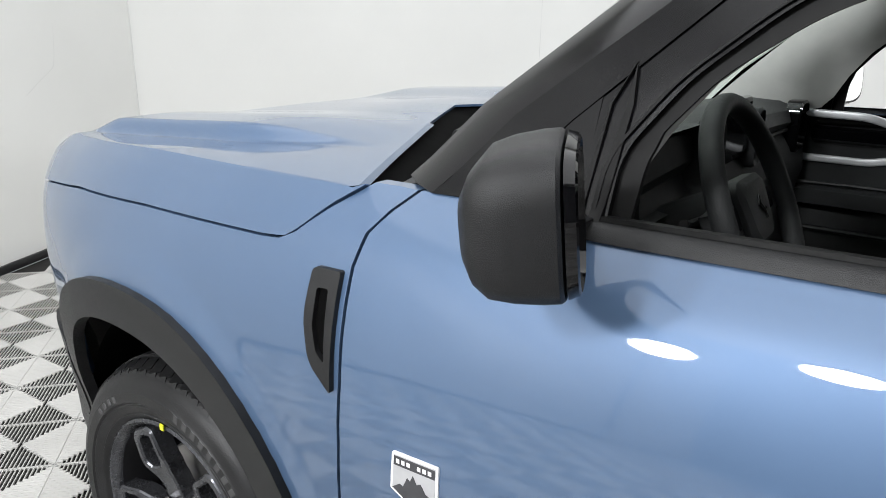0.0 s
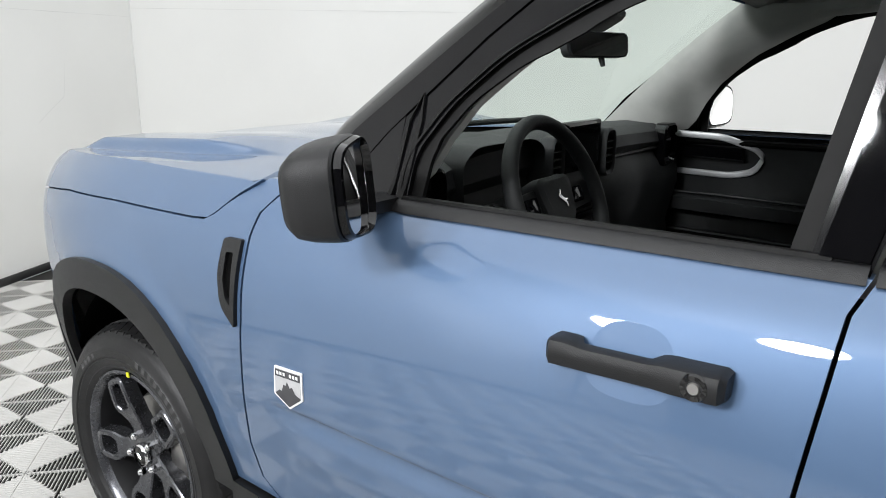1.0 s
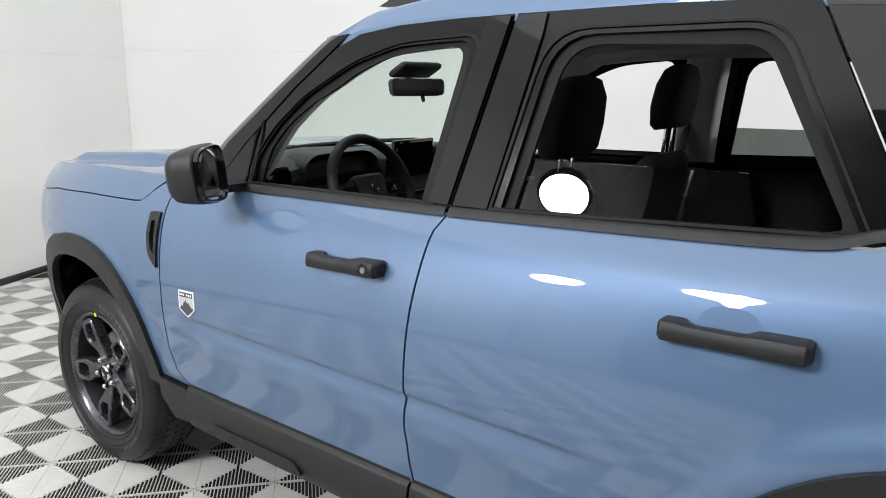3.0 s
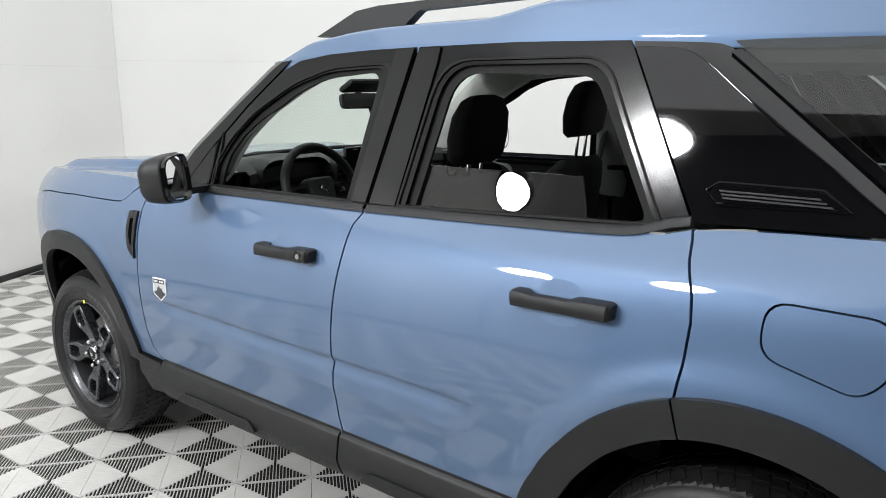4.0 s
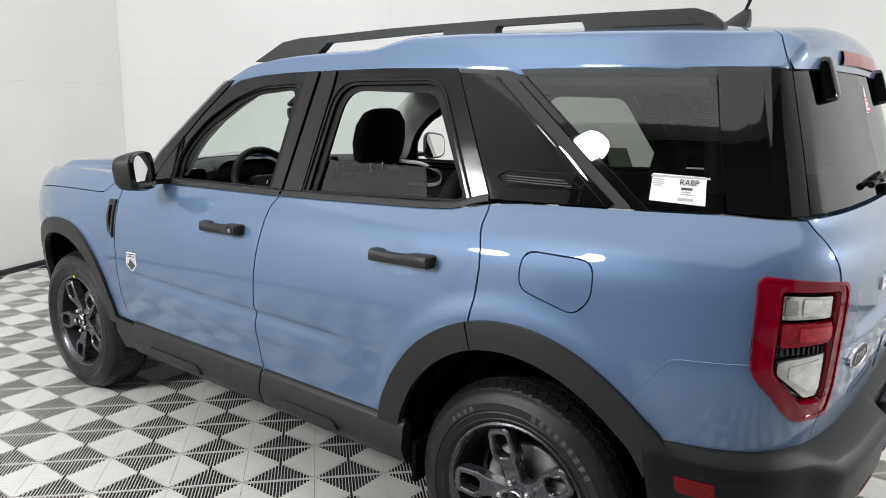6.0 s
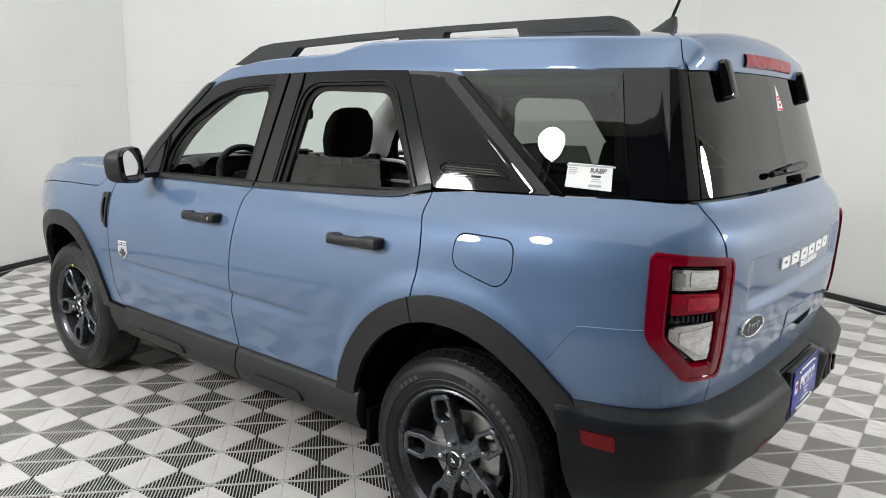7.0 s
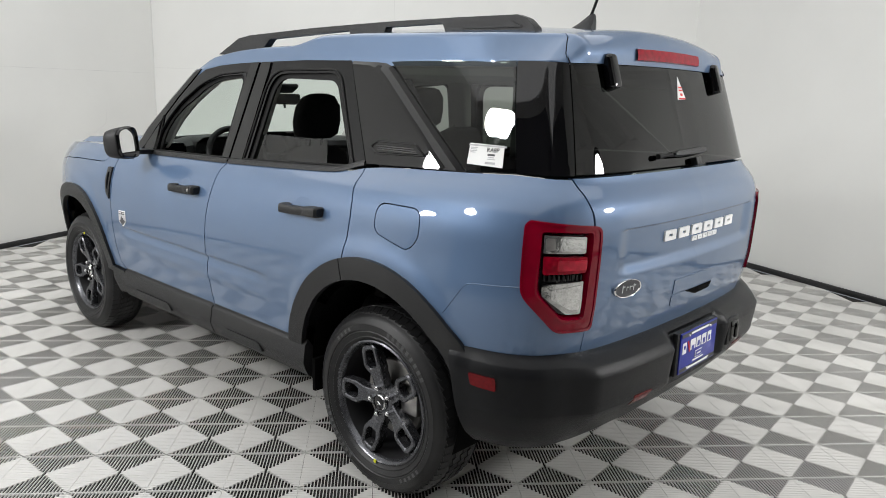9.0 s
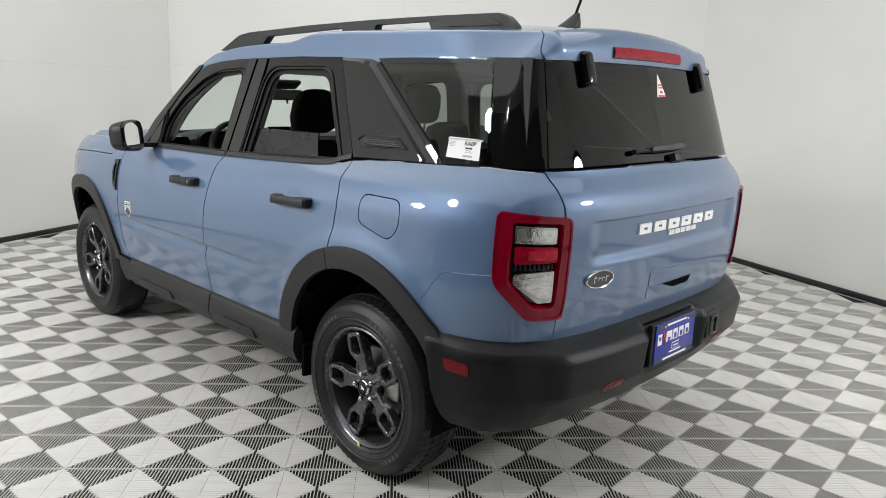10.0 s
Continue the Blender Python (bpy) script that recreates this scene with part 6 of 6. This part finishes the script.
# ---- studio lamps on stands beside the car ----
def studio_lamp(x, y, z, r=0.15):
    # the head leans towards the car
    aim = Vector((1.8 - x, -y, 0)).normalized() * 0.75 + Vector((0, 0, -1))
    tilt = Vector((0, 1, 0)).rotation_difference(-aim).to_matrix()
    b = bmesh.new()
    revolve(b, [(r, 0.0), (r + 0.012, 0.004), (r + 0.03, 0.03), (r + 0.03, 0.05), (r * 0.5, 0.11), (0.04, 0.14), (0.0, 0.14)], 48)
    bmesh.ops.rotate(b, verts=b.verts, cent=(0, 0, 0), matrix=tilt)
    root = part("studio_lamp", b, BONE)
    root.matrix_world = pose(x, y, z, 0, 0, 0)
    b = bmesh.new()
    revolve(b, [(0.0, 0.002), (r, 0.002)], 48)
    bmesh.ops.rotate(b, verts=b.verts, cent=(0, 0, 0), matrix=tilt)
    part("diffuser", b, LAMPM, root, "glowing round lamp diffuser")
    b = bmesh.new()
    back = Vector((x - 1.8, y, 0)).normalized() * 0.22
    cyl(b, back + Vector((0, 0, 0.02)), back + Vector((0, 0, 0.5 - z)), 0.014, 0.016, 10)
    cyl(b, back + Vector((0, 0, 0.02)), (0, 0, 0.06), 0.014, 0.014, 8)
    part("stand_pole", b, BONE, root)
    for k in range(3):
        b = bmesh.new()
        a = 2 * math.pi * k / 3
        cyl(b, back + Vector((0, 0, 0.7 - z)), back + Vector((0.5 * math.cos(a), 0.5 * math.sin(a), 0.012 - z)), 0.011, 0.011, 8)
        part("stand_leg", b, BONE, root)
    tagged(root, "round glowing lamp in a dark housing on a tripod", "lamp", "studio lamps")
    return root


LAMPS = [(0.75, -4.95, 3.4, 0.27), (-0.15, -4.3, 2.57, 0.20), (6.0, 1.7, 2.35, 0.22)]
for x, y, z, r in LAMPS:
    studio_lamp(x, y, z, r)

# ---- wall details: board joints and a filled crack ----
def wall_line(i, pts, w=0.004, name="board_joint"):
    a, b_ = ROOM[i], ROOM[(i + 1) % len(ROOM)]
    d = (b_ - a).normalized()
    inn = Vector((d.y, -d.x))
    b = bmesh.new()
    for (s0, z0), (s1, z1) in zip(pts, pts[1:]):
        dv = Vector((s1 - s0, z1 - z0)).normalized()
        nv = Vector((-dv.y, dv.x)) * (w / 2)
        q = []
        for s_, z in ((s0 - nv.x, z0 - nv.y), (s1 - nv.x, z1 - nv.y), (s1 + nv.x, z1 + nv.y), (s0 + nv.x, z0 + nv.y)):
            p = a + d * s_ + inn * 0.002
            q.append(b.verts.new((p.x, p.y, z)))
        b.faces.new(q)
    return tagged(part(name, b, JOINT, smooth=0), "hairline joint between white wall boards", "trim", kind="structure")


JOINT = mat("joint_shadow_line", (0.665, 0.665, 0.65), 0.8, 0, 0.1, 6)
L6 = (ROOM[0] - ROOM[5]).length
wall_line(5, [(0.2, 1.60), (L6 - 0.01, 1.60)])
wall_line(5, [(L6 - 0.70, 1.30), (L6 - 0.72, 1.14), (L6 - 0.74, 1.07), (L6 - 0.86, 1.0), (L6 - 0.97, 0.93)], 0.003)
wall_line(0, [(0.01, 1.66), (2.7, 1.66)])
wall_line(0, [(2.72, 0.1), (2.72, 3.9)], 0.004)

wall_line(0, [(0.006, 0.06), (0.006, 4.2)], 0.006, "corner_bead")


# ---- floor tiles, last ----
D = 0.2828
ANG = radians(48.2)
AX, VX = Vector((math.cos(ANG), math.sin(ANG), 0)), Vector((-math.sin(ANG), math.cos(ANG), 0))
ORIGIN = Vector((1.871, -1.308, 0))


def tile_mesh():
    """One ribbed square: ribs run to the middle from all four sides, in two directions."""
    verts, faces = [], []
    N = 22
    p = D / N
    h = 0.006

    def rib(c0, c1, w, along):
        # a bar between two points in tile coordinates
        dx, dy = (w / 2, 0) if along == "v" else (0, w / 2)
        k = len(verts)
        for z in (-h, 0):
            for (cx, cy), sgn in ((c0, -1), (c0, 1), (c1, 1), (c1, -1)):
                verts.append((cx + sgn * dx, cy + sgn * dy, z))
        faces.extend([(k + 4, k + 5, k + 6, k + 7), (k, k + 1, k + 5, k + 4), (k + 1, k + 2, k + 6, k + 5), (k + 2, k + 3, k + 7, k + 6), (k + 3, k, k + 4, k + 7)])
    w, w2 = p * 0.24, p * 0.91
    for i in range(N):
        u = (i + 0.5) * p
        l = min(u, D - u)
        # ribs towards the centre from the two a sides (run along v)
        rib((u, 0.002), (u, max(0.004, l + 0.002)), w, "v")
        rib((u, D - max(0.004, l + 0.002)), (u, D - 0.002), w, "v")
        # ribs along a, stacked from the v sides
        rib((0.0008, u), (max(0.004, l - 0.001), u), w2, "a")
        rib((D - max(0.004, l - 0.001), u), (D - 0.0008, u), w2, "a")
    # edge bars
    rib((0.0, 0.0022), (D, 0.0022), 0.0032, "a")
    rib((0.0, D - 0.0022), (D, D - 0.0022), 0.0032, "a")
    me = bpy.data.meshes.new("floor_tile")
    me.from_pydata(verts, [], faces)
    me.materials.append(TILE)
    return me, verts, faces


TMESH, TV, TF = tile_mesh()
room2 = [(p.x, p.y) for p in ROOM]
cells = []
for i in range(-40, 41):
    for j in range(-40, 41):
        o = ORIGIN + AX * (D * i) + VX * (D * j)
        c = o + (AX + VX) * (D / 2)
        if inside((c.x, c.y), room2):
            cells.append((math.hypot(c.x - 1.8, (c.y + 0.6)), o))
cells.sort(key=lambda q: q[0])
TM = Matrix((AX, VX, Vector((0, 0, 1)))).transposed().to_4x4()
for d_, o in cells[:300]:
    ob = new("floor_tile", TMESH)
    ob.parent = FLOOR
    ob.matrix_local = Matrix.Translation(o) @ TM
tv = np.array(TV) @ np.array(TM.to_3x3()).T
tf = np.array(TF)
av, af = [], []
for k, (d_, o) in enumerate(cells[300:]):
    av.append(tv + np.array(o))
    af.append(tf + k * len(tv))
me = bpy.data.meshes.new("floor_tiles_far")
me.from_pydata(np.concatenate(av).tolist(), [], np.concatenate(af).tolist())
me.materials.append(TILE)
ob = new("floor_tiles_far", me)
ob.parent = FLOOR
tagged(ob, "light grey ribbed floor tiles further off", kind="stuff")
